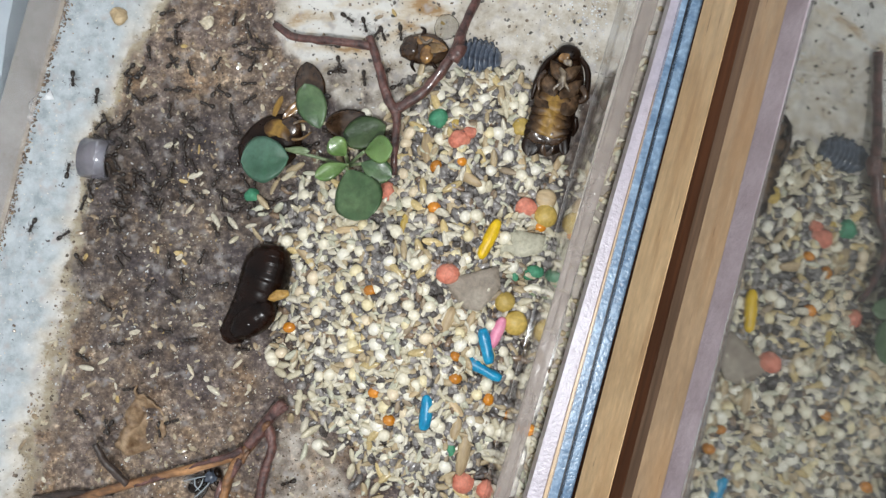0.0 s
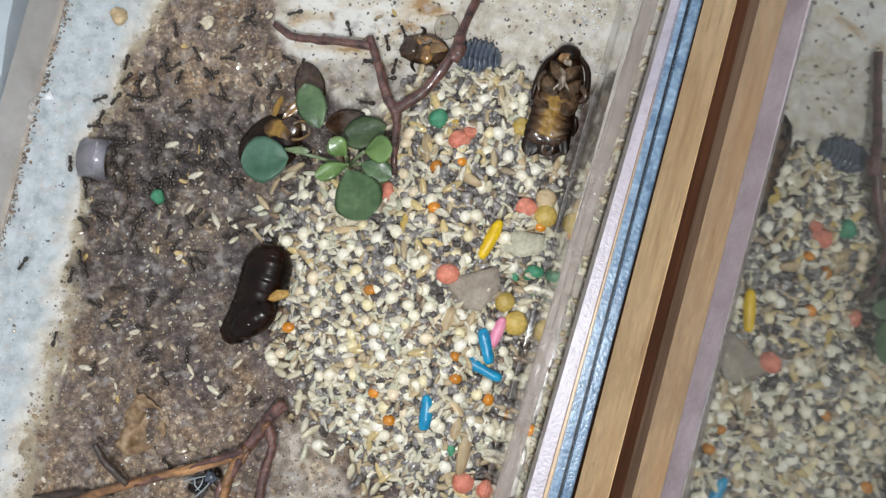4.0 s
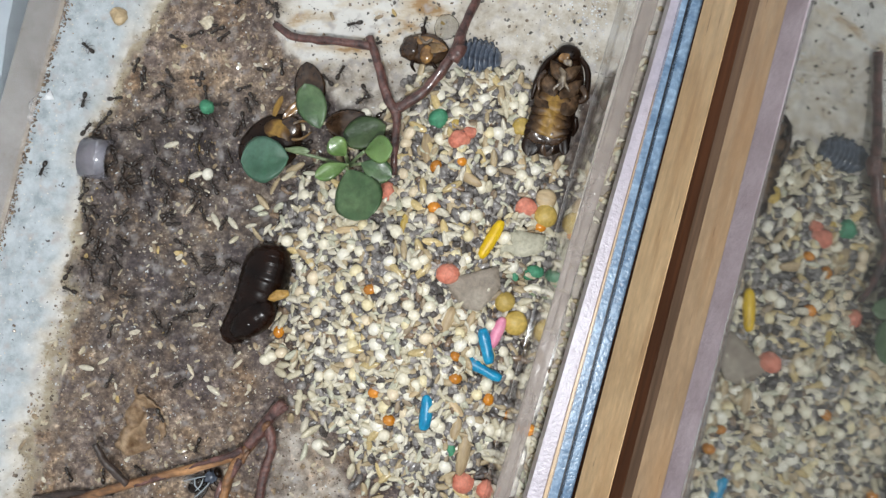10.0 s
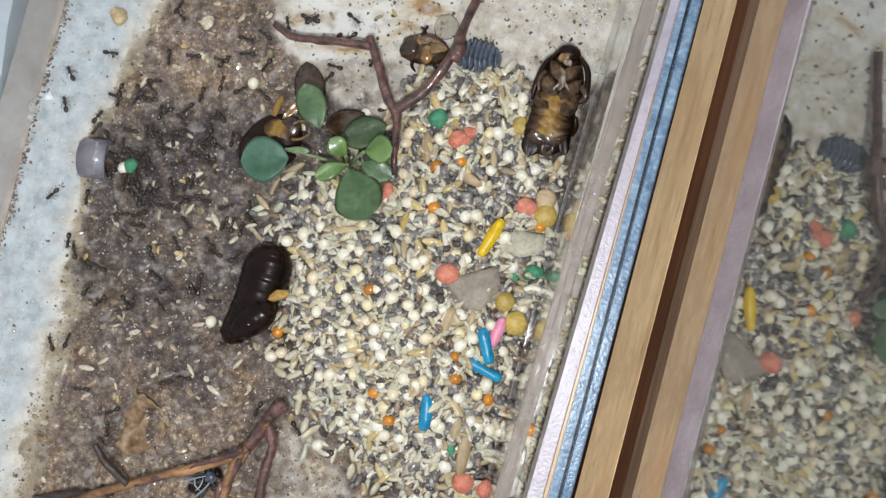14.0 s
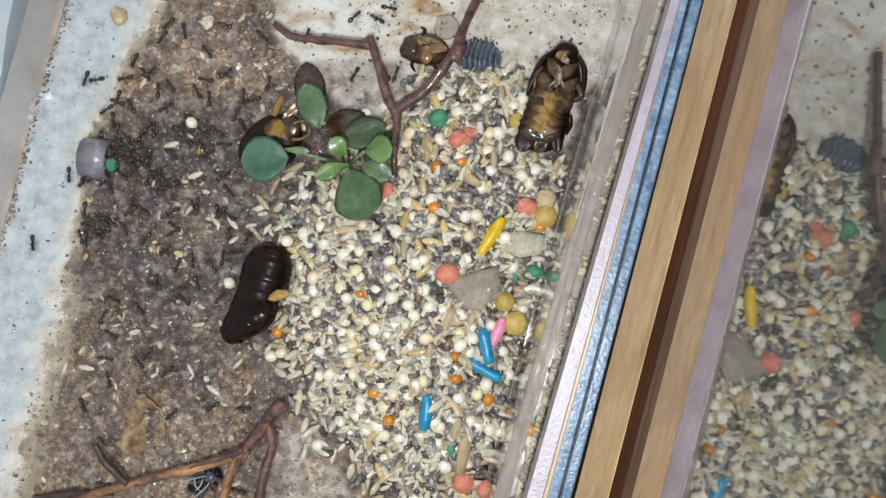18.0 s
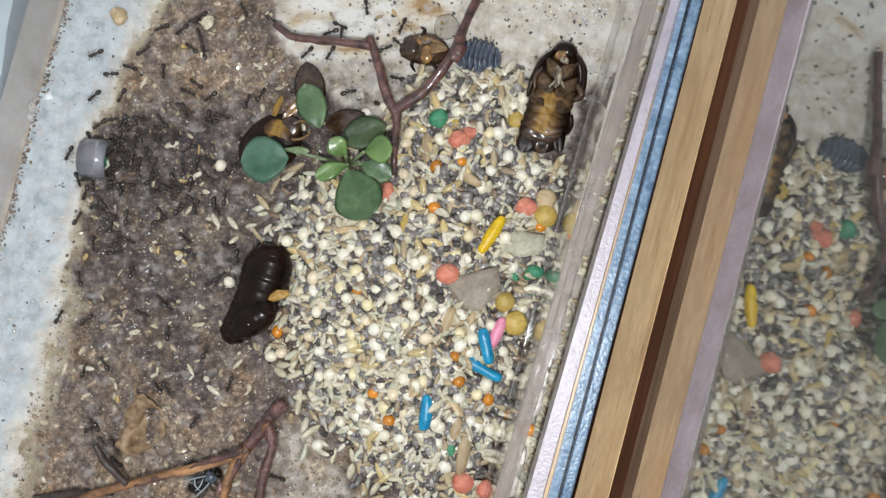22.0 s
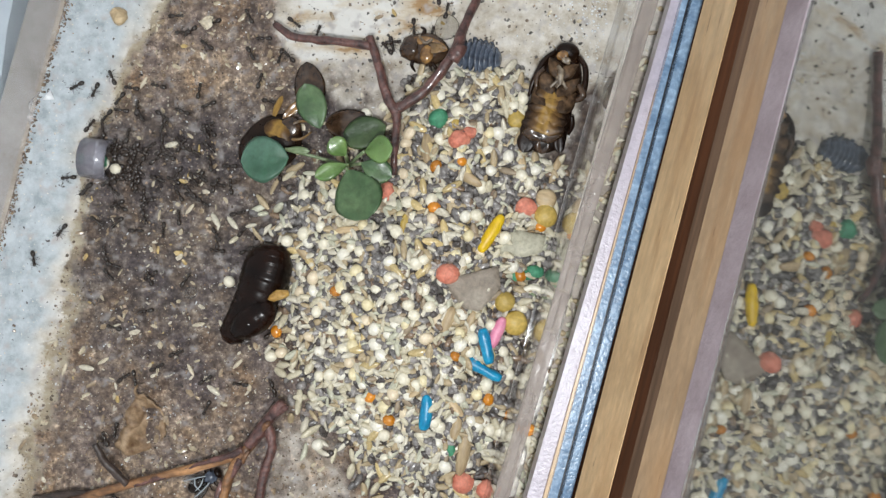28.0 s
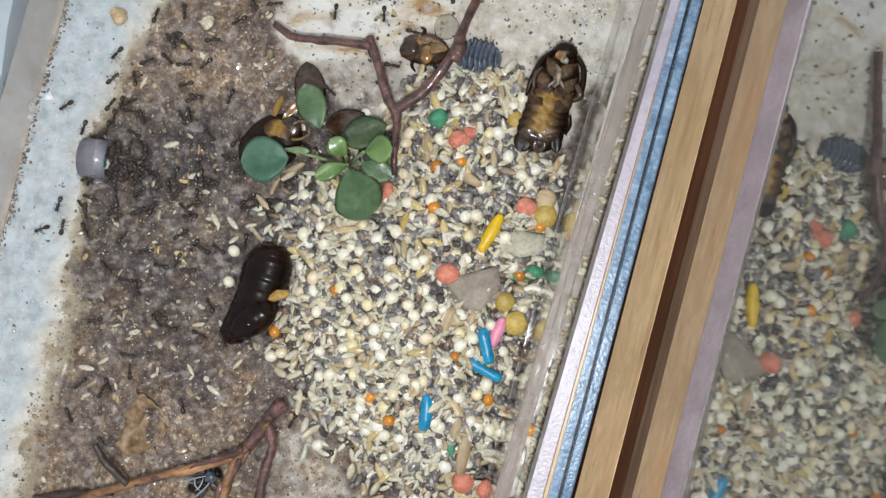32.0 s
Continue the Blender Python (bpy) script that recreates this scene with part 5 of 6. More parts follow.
    spread_out([lambda: grain(3.6, 1.25, 0.75, 1.2, 7, 7), lambda: grain(2.9, 1.4, 0.85, 1.0, 7, 7), lambda: grain(3.2, 1.0, 0.5, 1.1, 6, 7, 0.25)], scatter(2200, (0.3, 1.4), 0.6, 0.7, 1.4, 0.5, True), 290,
               "grass_seed", "pale straw-coloured grass seed lying on the heap", "straw_seeds", "pale straw-coloured grass seeds and husks", M_HUSK, M_HUSK_ONE)
    # cream millet
    shapes = [data_of(ball(1.42 * k, 1.2 * k, 1.05, 14, 9, 0.08, 0.8, i), "millet_seed", M_MILLET) for i, k in enumerate((1.0, 1.08, 0.94, 1.14))]
    taken = []
    for spots in (LOW_LEFT, LOW_RIGHT, UPPER):
        for x, y in spots:
            taken.append((x, y))
            solid("millet_seed", shapes[len(taken) % 4], None, mm(x, y, ground(x, y) + rnd.uniform(0.9, 1.3), rnd.uniform(-30, 30), rnd.uniform(-30, 30), rnd.uniform(0, 360)),
                  "round cream millet seed in the heap", "seed", "millet seeds")
    tries = 0
    while len(taken) < 215 and tries < 9000:
        tries += 1
        x, y = spot(0.8, 0.12)
        want = 0.30 + 0.75 * math.exp(-((x + 13) ** 2 + (y + 18) ** 2) / 700) + 0.3 * math.exp(-((x - 12) ** 2 + (y - 26) ** 2) / 160) + 0.3 * math.exp(-((x - 2) ** 2 + (y + 38) ** 2) / 200)
        want -= 0.22 * math.exp(-((x - 4) ** 2 + (y - 12) ** 2) / 120)
        want += 0.95 * noise.noise(Vector((x * 0.2, y * 0.2, 7)))
        if rnd.random() > want or not free(x, y, taken, 2.2) or (x < -24 and y > 0 and rnd.random() < 0.75):
            continue
        taken.append((x, y))
        solid("millet_seed", shapes[len(taken) % 4], None, mm(x, y, ground(x, y) + rnd.uniform(0.1, 0.7), rnd.uniform(-35, 35), rnd.uniform(-35, 35), rnd.uniform(0, 360)),
              "round cream millet seed in the heap", "seed", "millet seeds")
    shapes = [data_of(grain(4.6, 1.75, 1.5, 0.95, 10, 10, 0.1, 0.05, i), "canary_seed", M_CANARY) for i in range(3)]
    for i in range(70):
        x, y = spot(1.0)
        if not free(x, y, taken, 1.8):
            continue
        taken.append((x, y))
        solid("canary_seed", shapes[i % 3], None, mm(x, y, ground(x, y) + rnd.uniform(0.7, 1.2), 0, rnd.uniform(-14, 14), rnd.uniform(0, 360)),
              "glossy tan pointed canary seed in the heap", "seed", "canary seeds")
    # strays on the grit
    strays = ((-78.2, -25.9, -10), (-54.5, -26.0, -60), (-49.5, -30.4, -35), (-53.0, -16.3, 10), (-49.3, 6.3, -60), (-74.4, -24.4, 30), (-53.8, 16.1, 20), (-55.0, 8.7, 50),
              (-59.5, 22.9, 15), (-83.3, -26.3, 70), (-45.6, 5.7, -50), (-65.9, 36.6, 60), (-41.8, -3.5, 20), (-44.2, -24.7, 45))
    husk = [data_of(grain(3.6, 1.3, 0.9, 1.1, 8, 8), "straw_seed", M_HUSK), data_of(grain(3.0, 0.9, 0.7, 1.2, 8, 8), "straw_seed", M_BONE)]
    for i, (x, y, turn) in enumerate(strays):
        solid("straw_seed", husk[i % 2], None, mm(x, y, ground(x, y) + 0.4, 0, 0, turn), "pale pointed grass seed lying on grit", "seed", "stray seeds")
    white = data_of(ball(1.35, 1.2, 1.1, 14, 9, 0.05, 0.7, 9), "millet_seed", M_MILLET)
    for i, (x, y) in enumerate([(-36.8, -22.9), (-29.9, 11.5), (-31.6, 21.4), (-26.7, -41.7)]):
        solid("millet_seed", white, None, mm(x, y, ground(x, y) + 0.8, 0, 0, i * 70), "round cream millet seed lying on grit", "seed", "millet seeds")
    x, y = -56.1, -10.2
    solid("seed_hull", blade(3.0, 2.6, 0.3, 0.3, 0, 2), M_SCALE, mm(x, y, ground(x, y) + 0.5, 0, 0, 30), "empty translucent seed hull lying on grit", "seed hull")
    for key in ("white_a", "white_b", "white_c", "white_d"):
        MOVING[key] = solid("millet_seed", white, None, mm(0, 0, 0), "cream millet seed carried off by ants", "seed", "carried seeds")

    # grit on the soiled floor
    poses = []
    while len(poses) < 6500:
        u, v = rnd.uniform(U_LEFT + 1, U_WALL - 2), rnd.uniform(-78, 60)
        x, y = world_xy(u, v)
        s = x - clean_x(y)
        if s < 0 and rnd.random() > 0.06 * math.exp(s / 6) or outside(HEAP, x, y) < -1 or (outside(PALE, x, y) < 0 and rnd.random() < 0.86):
            continue
        k = rnd.choice((0.13, 0.13, 0.15, 0.15, 0.18, 0.2, 0.24, 0.3, 0.42))
        poses.append(Matrix.LocRotScale((x, y, bare(x, y) + 0.1), Euler((rnd.uniform(0, 6), rnd.uniform(0, 6), rnd.uniform(0, 6))), Vector((k, k * rnd.uniform(0.6, 1), k * rnd.uniform(0.5, 1)))))

    def lump_of(i):
        bm = bmesh.new()
        bmesh.ops.create_icosphere(bm, subdivisions=1, radius=1.0)
        lumpy(bm, 0.35, 1.1, i)
        return bm

    flakes = []
    while len(flakes) < 1000:
        u, v = rnd.uniform(U_LEFT + 1, U_WALL - 3), rnd.uniform(-78, 60)
        x, y = world_xy(u, v)
        if x - clean_x(y) < 1 or outside(HEAP, x, y) < -1 or (outside(PALE, x, y) < 0 and rnd.random() < 0.7) or noise.noise(Vector((x * 0.08, y * 0.08, 2))) < rnd.uniform(-0.5, 0.4):
            continue
        k = rnd.choice((0.16, 0.2, 0.25, 0.3, 0.4, 0.55, 0.75))
        flakes.append(Matrix.LocRotScale((x, y, bare(x, y) + 0.25), Euler((rnd.uniform(-0.6, 0.6), rnd.uniform(-0.6, 0.6), rnd.uniform(0, 6))), Vector((k * rnd.uniform(1, 1.8), k * rnd.uniform(0.4, 0.9), k * 0.35))))
    chips = []
    while len(chips) < 330:
        x, y = world_xy(rnd.uniform(-30, U_WALL - 1.5), rnd.uniform(20, 80))
        if outside(HEAP, x, y) > 0.6 and outside(PALE, x, y) < -1:
            k = rnd.choice((0.16, 0.2, 0.24, 0.3, 0.42, 0.6))
            chips.append(Matrix.LocRotScale((x, y, bare(x, y) + 0.08), Euler((rnd.uniform(0, 6), rnd.uniform(0, 6), rnd.uniform(0, 6))), Vector((k, k * rnd.uniform(0.5, 0.9), k * 0.6))))
    tagged(joined("dark_chips", [lump_of(i + 30) for i in range(4)], chips, M_CHIP, False), "small dark chips strewn over the pale plaster", "chips", kind="stuff")
    # white grains in place of the glints on wet plaster and grit
    glints = []
    for _ in range(230):
        x, y = world_xy(U_WALL - 1.0 - abs(rnd.gauss(0, 6.5)), 62 - abs(rnd.gauss(0, 13)))
        if outside(HEAP, x, y) > 1:
            k = rnd.choice((0.14, 0.16, 0.2, 0.24, 0.32))
            glints.append(Matrix.LocRotScale((x, y, bare(x, y) + 0.08), Euler((rnd.uniform(0, 6), rnd.uniform(0, 6), rnd.uniform(0, 6))), Vector((k, k * rnd.uniform(0.6, 1), k * 0.7))))
    while len(glints) < 620:
        x, y = world_xy(rnd.uniform(U_LEFT + 4, U_WALL - 30), rnd.uniform(-70, 58))
        if x - clean_x(y) > 3 and outside(HEAP, x, y) > 1:
            k = rnd.choice((0.09, 0.11, 0.13, 0.16, 0.22))
            glints.append(Matrix.LocRotScale((x, y, bare(x, y) + 0.3), Euler((rnd.uniform(0, 6), rnd.uniform(0, 6), rnd.uniform(0, 6))), Vector((k * rnd.uniform(1, 2.2), k * rnd.uniform(0.6, 1), k * 0.7))))
    edge = []
    for _ in range(900):
        x, y = world_xy(U_LEFT + abs(rnd.gauss(0.2, 0.6)), rnd.uniform(-85, 45))
        k = rnd.choice((0.1, 0.13, 0.16, 0.2, 0.28))
        edge.append(Matrix.LocRotScale((x, y, bare(x, y) + 0.15), Euler((rnd.uniform(0, 6), rnd.uniform(0, 6), rnd.uniform(0, 6))), Vector((k * 1.6, k, k * 0.6))))
    tagged(joined("glint_grains", [ball(1, 1, 1, 8, 6, 0.3, 1.0, i) for i in range(3)], glints, M_GLINT_WHITE), "white grains painted as wet glints on plaster and grit", "grains", kind="stuff")
    tagged(joined("dirt_line", [lump_of(i + 20) for i in range(3)], edge, M_GRAIN, False), "brown dirt caught along the clear wall", "dirt", kind="stuff")
    lost = []
    for _ in range(700):
        x, y = world_xy(rnd.uniform(25.2, 32.0), min(rnd.uniform(-72, 75), rnd.uniform(-72, 75)))
        lost.append(Matrix.LocRotScale((x, y, 13.3), Euler((rnd.uniform(-0.4, 0.4), rnd.uniform(-0.4, 0.4), rnd.uniform(0, 6))), Vector((1, 1, 1)) * rnd.uniform(0.3, 0.9)))
    tagged(joined("lost_seeds", [grain(3.4, 1.1, 0.7, 1.2, 7, 7), ball(1.2, 1.0, 0.8, 8, 6), grain(2.6, 1.0, 0.7, 1.1, 7, 7)], lost, M_HUSK), "husks and seeds lost outside the wall", "seeds", kind="stuff")
    tagged(joined("pale_flakes", [lump_of(i + 9) for i in range(4)], flakes, M_FLAKE, False), "pale husk flakes strewn over the grit", "flakes", kind="stuff")
    tagged(joined("grit", [lump_of(i) for i in range(5)], poses, M_GRAIN, False), "wet brown and grey grit on the floor", "grit", kind="stuff")


build_scraps()
build_pellets()
build_seeds()


# ---- ants ----
def build_ant():
    ant = thing("ant", mm(0, 0, -50), "small black ant running over the brown grit", "ant", "ants of the colony")
    head = part("head", ball(0.45, 0.40, 0.34, 10, 7), M_ANT, ant, "", mm(1.28, 0, 0.66))
    bm = ball(0.80, 0.32, 0.34, 12, 8)
    for v in bm.verts:
        v.co.z += 0.08 * math.cos(v.co.x * 3.0)
    part("thorax", bm, M_ANT, ant, "", mm(0.40, 0, 0.66))
    part("waist", ball(0.30, 0.17, 0.2, 8, 6), M_ANT, ant, "", mm(-0.42, 0, 0.60))
    bm = ball(0.84, 0.50, 0.46, 12, 8)
    for v in bm.verts:
        v.co.y *= 1 - 0.25 * v.co.x
    part("gaster", bm, M_ANT, ant, "", mm(-1.08, 0, 0.68))
    for s in (-1, 1):
        for x0, dx in ((0.75, 0.66), (0.40, 0.05), (0.1, -0.66)):
            part("leg", sweep([(0, 0, 0), (dx * 0.45, s * 0.53, 0.31), (dx * 1.2, s * 1.0, -0.57)], [0.058, 0.048, 0.03], 5, steps=2), M_ANTLEG, ant, "", mm(x0, s * 0.18, 0.62))
        part("antenna", sweep([(0, 0, 0), (0.26, s * 0.4, 0.13), (0.84, s * 0.53, 0.0)], [0.038, 0.033, 0.025], 5, steps=2), M_ANTLEG, head, "", mm(0.26, s * 0.13, 0.09))
    return ant


SOLIDS = [(-39.6, -9.6, 8.5), (-77.1, 20.1, 4.0), (-36.0, 24.0, 7.5)]


def walkable(x, y, zone):
    u, v = plan_uv(x, y)
    if u < U_LEFT + 3 or u > U_WALL - 4 or v > 60 or v < -84:
        return False
    if any((x - a) ** 2 + (y - b) ** 2 < r * r for a, b, r in SOLIDS):
        return False
    d = outside(HEAP, x, y)
    s = x - clean_x(y)
    if zone == "grit":
        return d > 0.5 and s > 1.5 and x < -20 + 0.55 * max(0, y - 28) * 2
    if zone == "ledge":
        return -9 < s < 3 and y > -30
    if zone == "heap":
        return d < 1
    return y > 18 and d > 0.5 and -35 < x < 32


def ant_rows(rnd, zone, home, reach, later=None):
    step = 0.25
    while True:
        x, y = home[0] + rnd.gauss(0, reach), home[1] + rnd.gauss(0, reach * 1.1)
        if walkable(x, y, zone):
            break
    a, rows, t = rnd.uniform(-180, 180), [], 0.0
    pause = 0
    while t < 32.01:
        rows.append((t, mm(x, y, ground(x, y) + 0.05, 0, 0, a)))
        t += step
        if pause:
            pause -= 1
            a += rnd.gauss(0, 12)
            continue
        if rnd.random() < 0.06:
            pause = rnd.randint(1, 6)
        if later and t > 13:
            home, reach = later
        speed = rnd.uniform(0.8, 3.6)
        back = math.degrees(math.atan2(home[1] - y, home[0] - x))
        pull = (0.5 if reach < 3 else 0.16) if math.hypot(home[0] - x, home[1] - y) > reach * 1.3 else 0.02
        turn = max(-70, min(70, rnd.gauss(0, 26) + pull * ((back - a + 180) % 360 - 180)))
        for extra in (0, 40, -40, 70, -70):
            b = a + max(-85, min(85, turn + extra))
            nx, ny = x + speed * math.cos(radians(b)), y + speed * math.sin(radians(b))
            if walkable(nx, ny, zone):
                x, y, a = nx, ny, b
                break
        else:
            a += 80
    return rows


def build_ants():
    rnd = random.Random(5)
    first = build_ant()
    plans = []
    for count, zone, home, reach in ((24, "grit", (-69.0, 21.6), 7.0), (34, "grit", (-62.5, 29.9), 14.0), (18, "grit", (-61.6, 5.2), 13.0), (12, "grit", (-47.2, 7.5), 7.0),
                                     (12, "grit", (-66.0, -14.6), 16.0), (8, "grit", (-55.8, -34.1), 18.0), (12, "grit", (-47.4, 44.5), 9.0),
                                     (1, "ledge", (-90.6, -4.7), 8.0), (3, "grit", (-78.0, 6.4), 6.0), (7, "grit", (-70.0, 15.1), 5.0), (8, "top", (-17.5, 35.4), 14.0), (6, "top", (-15.7, 38.4), 5.0), (16, "heap", (-7.7, -4.7), 22.0)):
        plans += [(zone, home, reach)] * count
    ants = []
    for i, (zone, home, reach) in enumerate(plans):
        ant = first if i == 0 else copy_thing(first, mm(0, 0, -50))
        if zone == "ledge":
            tagged(ant, "small black ant walking on the white plaster ledge")
        elif zone == "heap":
            tagged(ant, "small black ant climbing over the seed heap")
        crowd = ((-69.8, 20.2), 1.8) if home == (-62.5, 29.9) and i % 5 < 2 else None
        ants.append((ant, ant_rows(rnd, zone, home, reach, crowd)))
    return ants


ANTS = build_ants()


CARRIED = {
    "green": [(0, -40.9, 11.6, 0), (1, -45.0, 13.4, 10), (2, -51.1, 15.3, 40), (3, -54.9, 15.4, 60), (3.5, -59.0, 13.6, 80), (5.5, -67.1, 9.2, 120), (6, -69.2, 10.2, 140), (7, -65.3, 18.0, 170),
              (8, -57.6, 18.7, 200), (9, -49.8, 21.8, 240), (10, -51.2, 30.8, 280), (11, -58.9, 32.9, 320), (12, -64.3, 19.5, 360), (13, -69.0, 16.7, 390),
              (14, -68.1, 18.3, 410), (17, -71.0, 18.3, 430), (18, -72.7, 18.6, 440), (19, -73.7, 18.8, 450), (20, -74.7, 19.2, 455), (32, -74.7, 19.2, 455)],
    "white_a": [(0, -33.6, 1.0, 0), (8, -33.6, 1.0, 0), (9, -61.1, 8.3, 60), (10, -50.9, 16.2, 90), (11, -56.7, 16.0, 120), (12, -59.0, 10.9, 160), (13, -63.8, 21.2, 200), (14, -69.9, 17.8, 230),
                (17, -74.2, 18.6, 250), (32, -74.2, 18.6, 250)],
    "white_b": [(0, -31.2, 21.3, 0), (12, -33.6, 22.7, 20), (13, -40.7, 34.4, 60), (14, -40.9, 35.8, 80), (17, -38.4, 35.9, 100), (18, -54.7, 27.5, 140), (19, -45.6, 34.2, 170), (20, -50.8, 28.7, 200),
                (21, -49.4, 18.0, 230), (22, -48.0, 18.1, 250), (23, -53.6, 10.5, 280), (24, -64.0, 22.5, 320), (25, -71.0, 19.2, 350), (28, -71.6, 17.6, 360), (29, -74.4, 18.6, 370), (32, -74.4, 18.6, 370)],
}


def along(stops, t):
    for (t0, x0, y0, a0), (t1, x1, y1, a1) in zip(stops, stops[1:]):
        if t <= t1:
            k = (t - t0) / (t1 - t0)
            return x0 + (x1 - x0) * k, y0 + (y1 - y0) * k
    return stops[-1][1], stops[-1][2]


def build_escorts():
    """Ants that tug at the carried pellet and seeds, each holding on at its own side."""
    rnd = random.Random(21)
    out = []
    for key, count in (("green", 6), ("white_a", 2), ("white_b", 2)):
        for i in range(count):
            ant = tagged(copy_thing(ANTS[0][0], mm(0, 0, -50)), "small black ant tugging at a carried pellet")
            side, rows = 360 / count * i + rnd.uniform(-20, 20), []
            for k in range(129):
                t = k * 0.25
                x, y = along(CARRIED[key], min(t, 31.9))
                side += rnd.gauss(0, 14)
                d = 3.1 + rnd.uniform(-0.3, 0.5)
                px, py = x + d * math.cos(radians(side)), y + d * math.sin(radians(side))
                rows.append((t, mm(px, py, ground(px, py) + 0.05, 0, 0, side + 180)))
            out.append((ant, rows))
    return out


ANTS += build_escorts()


# stops of the ants on the white ledge: time, place
LEDGE_A = [(0, -68.9, 39.4), (1, -73.3, 34.8), (2, -68.9, 38.7), (3, -69.3, 41.4), (6, -69.7, 39.9), (7, -71.7, 38.0), (8, -74.4, 45.2), (9, -74.0, 41.2), (10, -77.1, 43.8), (11, -79.4, 44.1), (12, -79.9, 45.1), (13, -79.6, 43.8), (14, -72.2, 42.7), (17, -76.7, 38.8), (18, -77.4, 36.9), (19, -70.8, 42.9), (20, -72.0, 44.2), (21, -72.0, 43.9), (22, -75.4, 42.5), (23, -75.0, 42.0), (24, -70.4, 41.2), (25, -69.7, 40.2), (28, -79.3, 35.4), (29, -70.8, 41.2), (30, -69.7, 43.6), (31, -69.7, 44.4), (32, -71.1, 42.7)]
LEDGE_B = [(0, -80.1, 36.9), (1, -80.0, 31.5), (2, -74.7, 37.1), (3, -72.9, 33.6), (6, -79.0, 31.4), (7, -73.3, 33.6), (8, -74.5, 35.8), (9, -76.8, 37.7), (10, -78.0, 32.4), (11, -78.0, 34.4), (12, -78.8, 33.9), (13, -78.5, 33.7), (14, -80.6, 38.1), (17, -71.7, 36.4), (18, -75.2, 36.8), (19, -71.0, 36.0), (20, -73.3, 38.3), (21, -74.6, 37.8), (22, -72.3, 38.2), (23, -74.2, 37.5), (24, -74.5, 37.5), (25, -73.5, 39.0), (28, -75.7, 34.6), (29, -72.4, 37.3), (30, -72.3, 37.5), (31, -72.4, 37.5), (32, -72.1, 37.3)]
LEDGE_C = [(0, -75.5, 33.4), (1, -76.4, 26.7), (2, -73.2, 34.6), (3, -76.0, 27.0), (6, -73.3, 33.1), (7, -74.7, 30.5), (8, -73.2, 33.3), (9, -78.9, 30.6), (10, -71.9, 33.1), (11, -71.9, 33.1), (12, -71.4, 32.8), (13, -70.4, 33.0), (14, -71.9, 33.6), (17, -71.3, 33.1), (18, -71.6, 32.3), (19, -71.0, 32.1), (20, -72.3, 33.3), (21, -70.7, 37.5), (22, -76.0, 33.4), (23, -70.7, 41.9), (24, -70.1, 36.0), (25, -70.0, 32.7), (28, -72.2, 37.5), (29, -75.7, 33.9), (30, -76.4, 34.6), (31, -76.4, 34.4), (32, -81.8, 31.2)]
LEDGE_D = [(0, -81.8, 17.2), (1, -81.6, 18.2), (2, -81.3, 17.8), (3, -81.3, 17.7), (6, -81.4, 20.9), (7, -82.1, 23.6), (8, -80.1, 28.1), (9, -81.6, 28.8), (10, -86.7, 17.5), (11, -86.0, 15.0), (12, -82.9, 20.1), (13, -83.2, 18.4), (14, -82.0, 31.5), (17, -81.7, 15.2), (18, -81.6, 16.2), (19, -80.5, 28.1), (20, -79.3, 31.4), (21, -75.8, 32.4), (22, -81.6, 20.9), (23, -80.4, 29.0), (24, -80.8, 30.2), (25, -81.7, 22.1), (28, -77.3, 27.1), (29, -74.1, 27.9), (30, -77.4, 30.3), (31, -79.0, 26.0), (32, -78.5, 26.5)]
LEDGE_E = [(0, -82.7, 3.1), (1, -77.8, 6.3), (2, -77.8, 6.3), (3, -79.7, 6.7), (6, -77.1, 4.1), (7, -86.1, 9.1), (8, -83.2, 4.3), (9, -79.0, 9.4), (10, -78.6, 7.6), (11, -81.3, 2.9), (12, -79.0, 3.9), (13, -80.3, 15.6), (14, -84.7, 12.0), (17, -81.4, 6.6), (18, -77.8, 5.1), (19, -83.9, 2.3), (20, -80.8, 7.0), (21, -80.3, 6.6), (22, -80.1, 6.9), (23, -80.3, 7.3), (24, -80.3, 7.6), (25, -80.3, 7.6), (28, -83.1, 4.1), (29, -82.3, 8.2), (30, -82.6, 2.9), (31, -83.1, 3.1), (32, -82.9, 4.9)]
LEDGE_F = [(0, -75.4, 27.4), (2, -76.0, 26.8), (3, -76.0, 27.0), (7, -77.7, 27.0), (8, -82.8, 22.4), (9, -78.6, 25.6), (14, -75.7, 29.1), (19, -79.2, 21.1), (20, -80.5, 20.4), (21, -80.4, 16.9), (22, -79.8, 15.2), (23, -79.1, 15.2), (24, -81.7, 15.0), (25, -81.4, 15.2), (28, -81.7, 15.6), (29, -79.4, 12.5), (30, -80.2, 19.6), (31, -83.7, 9.5), (32, -83.6, 9.8)]


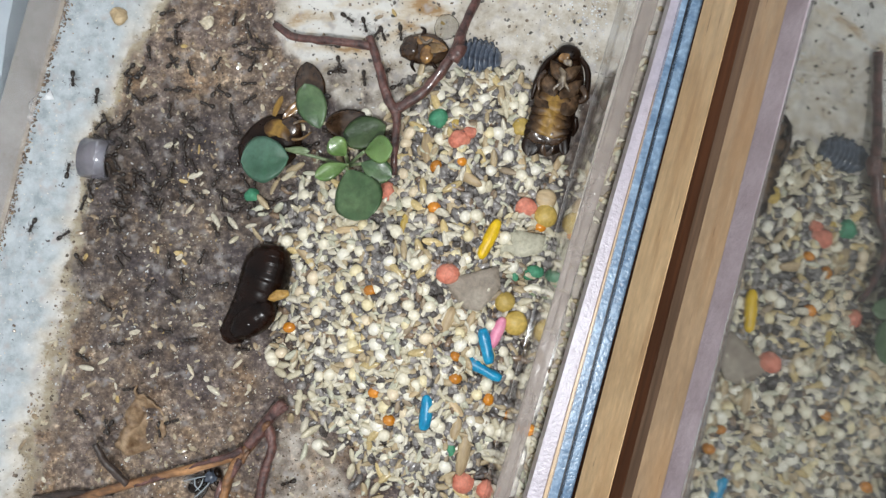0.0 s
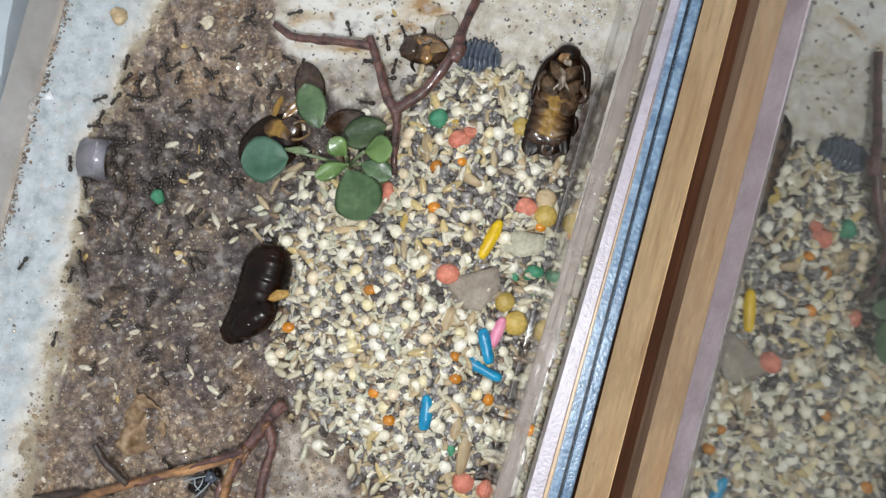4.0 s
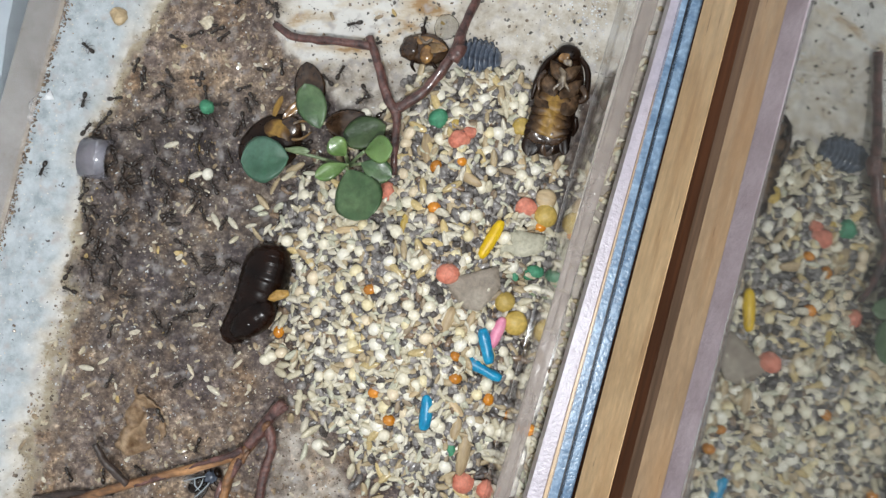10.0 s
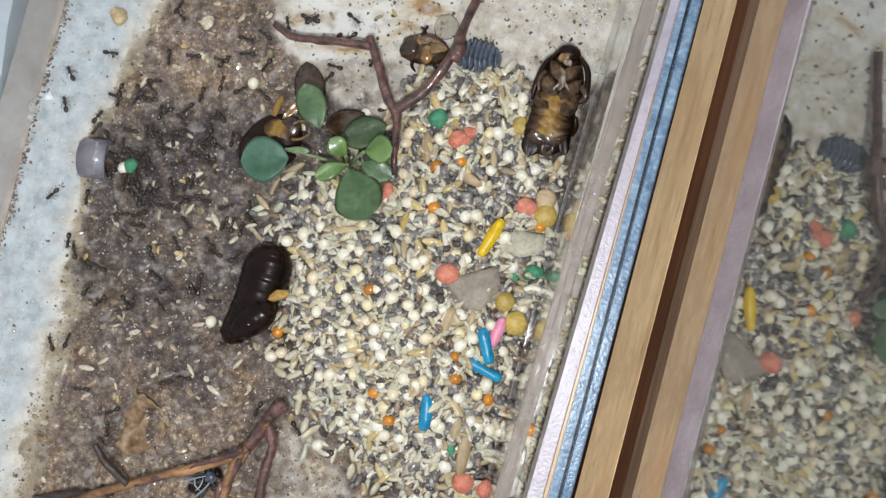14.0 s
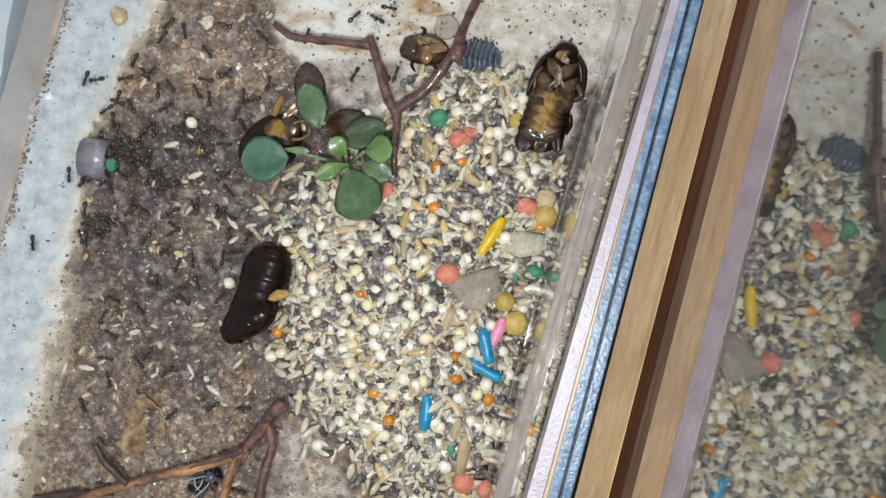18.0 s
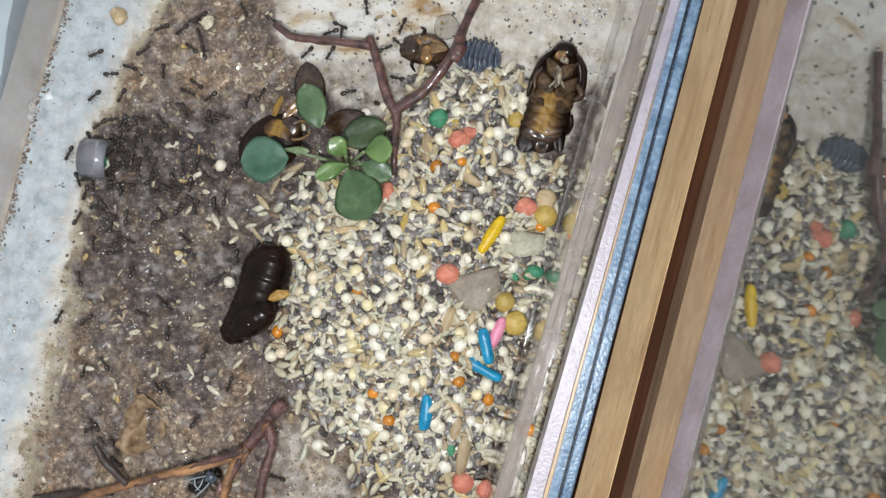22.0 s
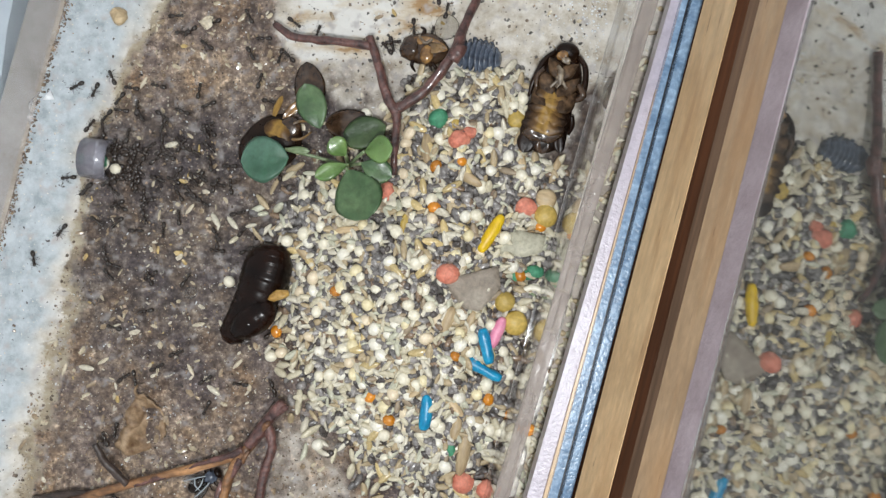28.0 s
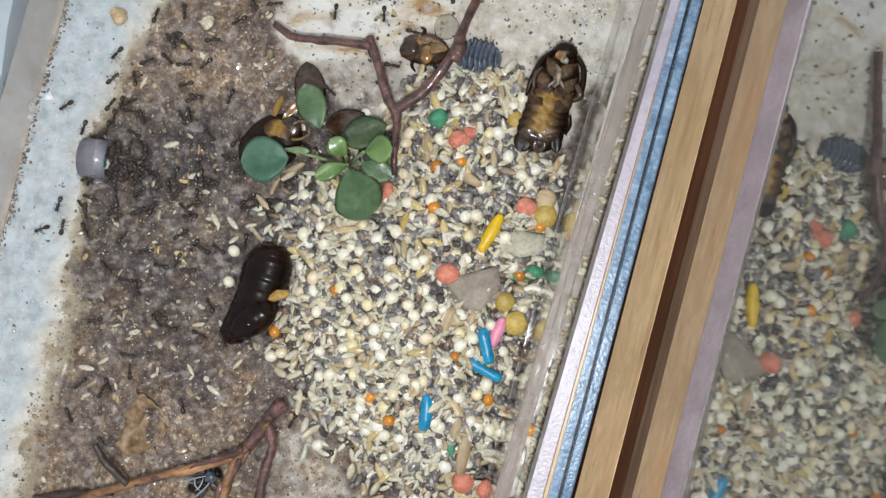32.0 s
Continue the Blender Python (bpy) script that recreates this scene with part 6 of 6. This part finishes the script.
def build_ledge_ants():
    """Each ant goes from stop to stop and heads the way it goes."""
    out = []
    for stops in (LEDGE_A, LEDGE_B, LEDGE_C, LEDGE_D, LEDGE_E, LEDGE_F):
        ant = tagged(copy_thing(ANTS[0][0], mm(0, 0, -50)), "small black ant walking on the white plaster ledge")
        rows, a = [], None
        for (t0, x0, y0), (t1, x1, y1) in zip(stops, stops[1:]):
            n = max(2, round((t1 - t0) / 0.5))
            aim = math.degrees(math.atan2(y1 - y0, x1 - x0))
            far = math.hypot(x1 - x0, y1 - y0) > 1.2
            a = aim if a is None else a
            for k in range(n):
                x, y = x0 + (x1 - x0) * k / n, y0 + (y1 - y0) * k / n
                rows.append((t0 + (t1 - t0) * k / n, mm(x, y, ground(x, y) + 0.05, 0, 0, a)))
                if far:
                    a += max(-80, min(80, (aim - a + 180) % 360 - 180))
        rows.append((32, mm(stops[-1][1], stops[-1][2], ground(stops[-1][1], stops[-1][2]) + 0.05, 0, 0, a)))
        out.append((ant, rows))
    return out


ANTS += build_ledge_ants()


def motions():
    for ant, rows in ANTS:
        walk(ant, rows)
    for ant, rows in ANTS[::4]:
        legs = [o for o in ant.children if o.name.startswith("leg")]
        for k, o in enumerate(legs):
            home = o.matrix_basis.copy()
            walk(o, [(i * 0.5, home @ pose(0, 0, 0, 0, 0, 16 * (-1) ** (i + k))) for i in range(65)])

    def carry(thing_, stops, lift, turn=0.0):
        walk(thing_, [(t, mm(x, y, ground(x, y) + lift, 0, 0, turn + a)) for t, x, y, a in stops])

    carry(MOVING["green"], CARRIED["green"], 1.0)
    carry(MOVING["white_a"], CARRIED["white_a"], 0.8)
    carry(MOVING["white_b"], CARRIED["white_b"], 0.8)
    carry(MOVING["white_c"], [(0, -36.4, -23.9, 0), (9, -36.4, -23.9, 0), (12, -46.3, -22.2, 30), (13, -49.6, -20.6, 60), (14, -50.1, -15.6, 80), (17, -50.9, -9.0, 110), (18, -46.3, -7.3, 140), (32, -46.4, -7.0, 140)], 0.8)
    # a pale seed hauled over the curled cockroach
    walk(MOVING["white_d"], [(0, mm(-31.9, 1.6, 6.5, 0, 0, 0)), (30.5, mm(-31.9, 1.6, 6.5, 0, 0, 0)), (30.7, mm(-32.3, 0.4, 8.0, 0, 0, 20)), (30.9, mm(-34.4, -0.2, 9.2, 0, 0, 40)), (31.1, mm(-36.3, -0.6, 9.4, 0, 0, 60)), (31.3, mm(-39.7, -1.9, 8.0, 0, 0, 90)), (31.7, mm(-41.9, -2.6, 5.5, 0, 0, 120)), (32, mm(-44.3, -0.4, 3.0, 0, 0, 150))])
    carry(MOVING["orange3"], [(0, -14.5, -8.6, 0), (14, -14.6, -8.4, 20), (17, -16.0, -9.2, 60), (19, -17.0, -9.4, 90), (23, -17.6, -8.5, 110), (25, -21.6, -8.9, 170), (32, -22.1, -8.6, 180)], 0.9)
    carry(MOVING["orange5"], [(0, 3.0, -26.4, 0), (18, 3.0, -26.4, 0), (21, 3.8, -27.3, 20), (22.3, 3.6, -26.8, 30), (23.2, 8.6, -17.6, 60), (24, 14.5, -7.2, 90), (25, 16.2, -5.6, 120), (32, 16.0, -5.4, 140)], 1.3)
    carry(MOVING["orange6"], [(0, -14.0, -29.9, 0), (24, -14.2, -30.0, 10), (24.6, -14.9, -30.9, 40), (32, -14.9, -30.9, 40)], 1.0)
    carry(MOVING["orange4"], [(0, -32.8, -16.7, 0), (6, -33.2, -16.7, 10), (8.5, -34.5, -17.3, 60), (9, -35.0, -17.6, 80), (28, -35.6, -17.6, 100), (32, -36.0, -17.6, 110)], 1.3)
    for key, steps in (("roach", [(0, 0, 0, 0), (14, 0, 0, 0), (17, -0.7, 0.4, -2), (19, -1.0, 0.7, -3), (23, -0.8, 0.5, -1), (28, -0.6, 0.5, -2), (32, -1.1, 0.6, -3)]),
                       ("pea", [(0, 0, 0, 0), (14, 0, 0.2, 0), (17, -0.6, 1.0, 15), (19, -0.9, 1.4, 20), (32, -1.0, 1.6, 30)])):
        home = MOVING[key].matrix_basis.copy()
        walk(MOVING[key], [(t, mm(dx, dy, 0) @ home @ pose(0, 0, 0, 0, 0, a)) for t, dx, dy, a in steps])
    x, y = 9.9, 1.9
    walk(MOVING["yellow"], [(0, mm(x, y, ground(x, y) + 1.3, 0, 0, 64)), (8, mm(x + 0.4, y - 0.1, ground(x, y) + 1.3, 0, 0, 60)), (14, mm(x + 0.4, y + 0.3, ground(x, y) + 1.3, 0, 0, 58)),
                            (20, mm(x + 0.5, y + 0.8, ground(x, y) + 1.3, 0, 0, 57)), (32, mm(x + 0.3, y + 1.2, ground(x, y) + 1.3, 0, 0, 60))])


motions()
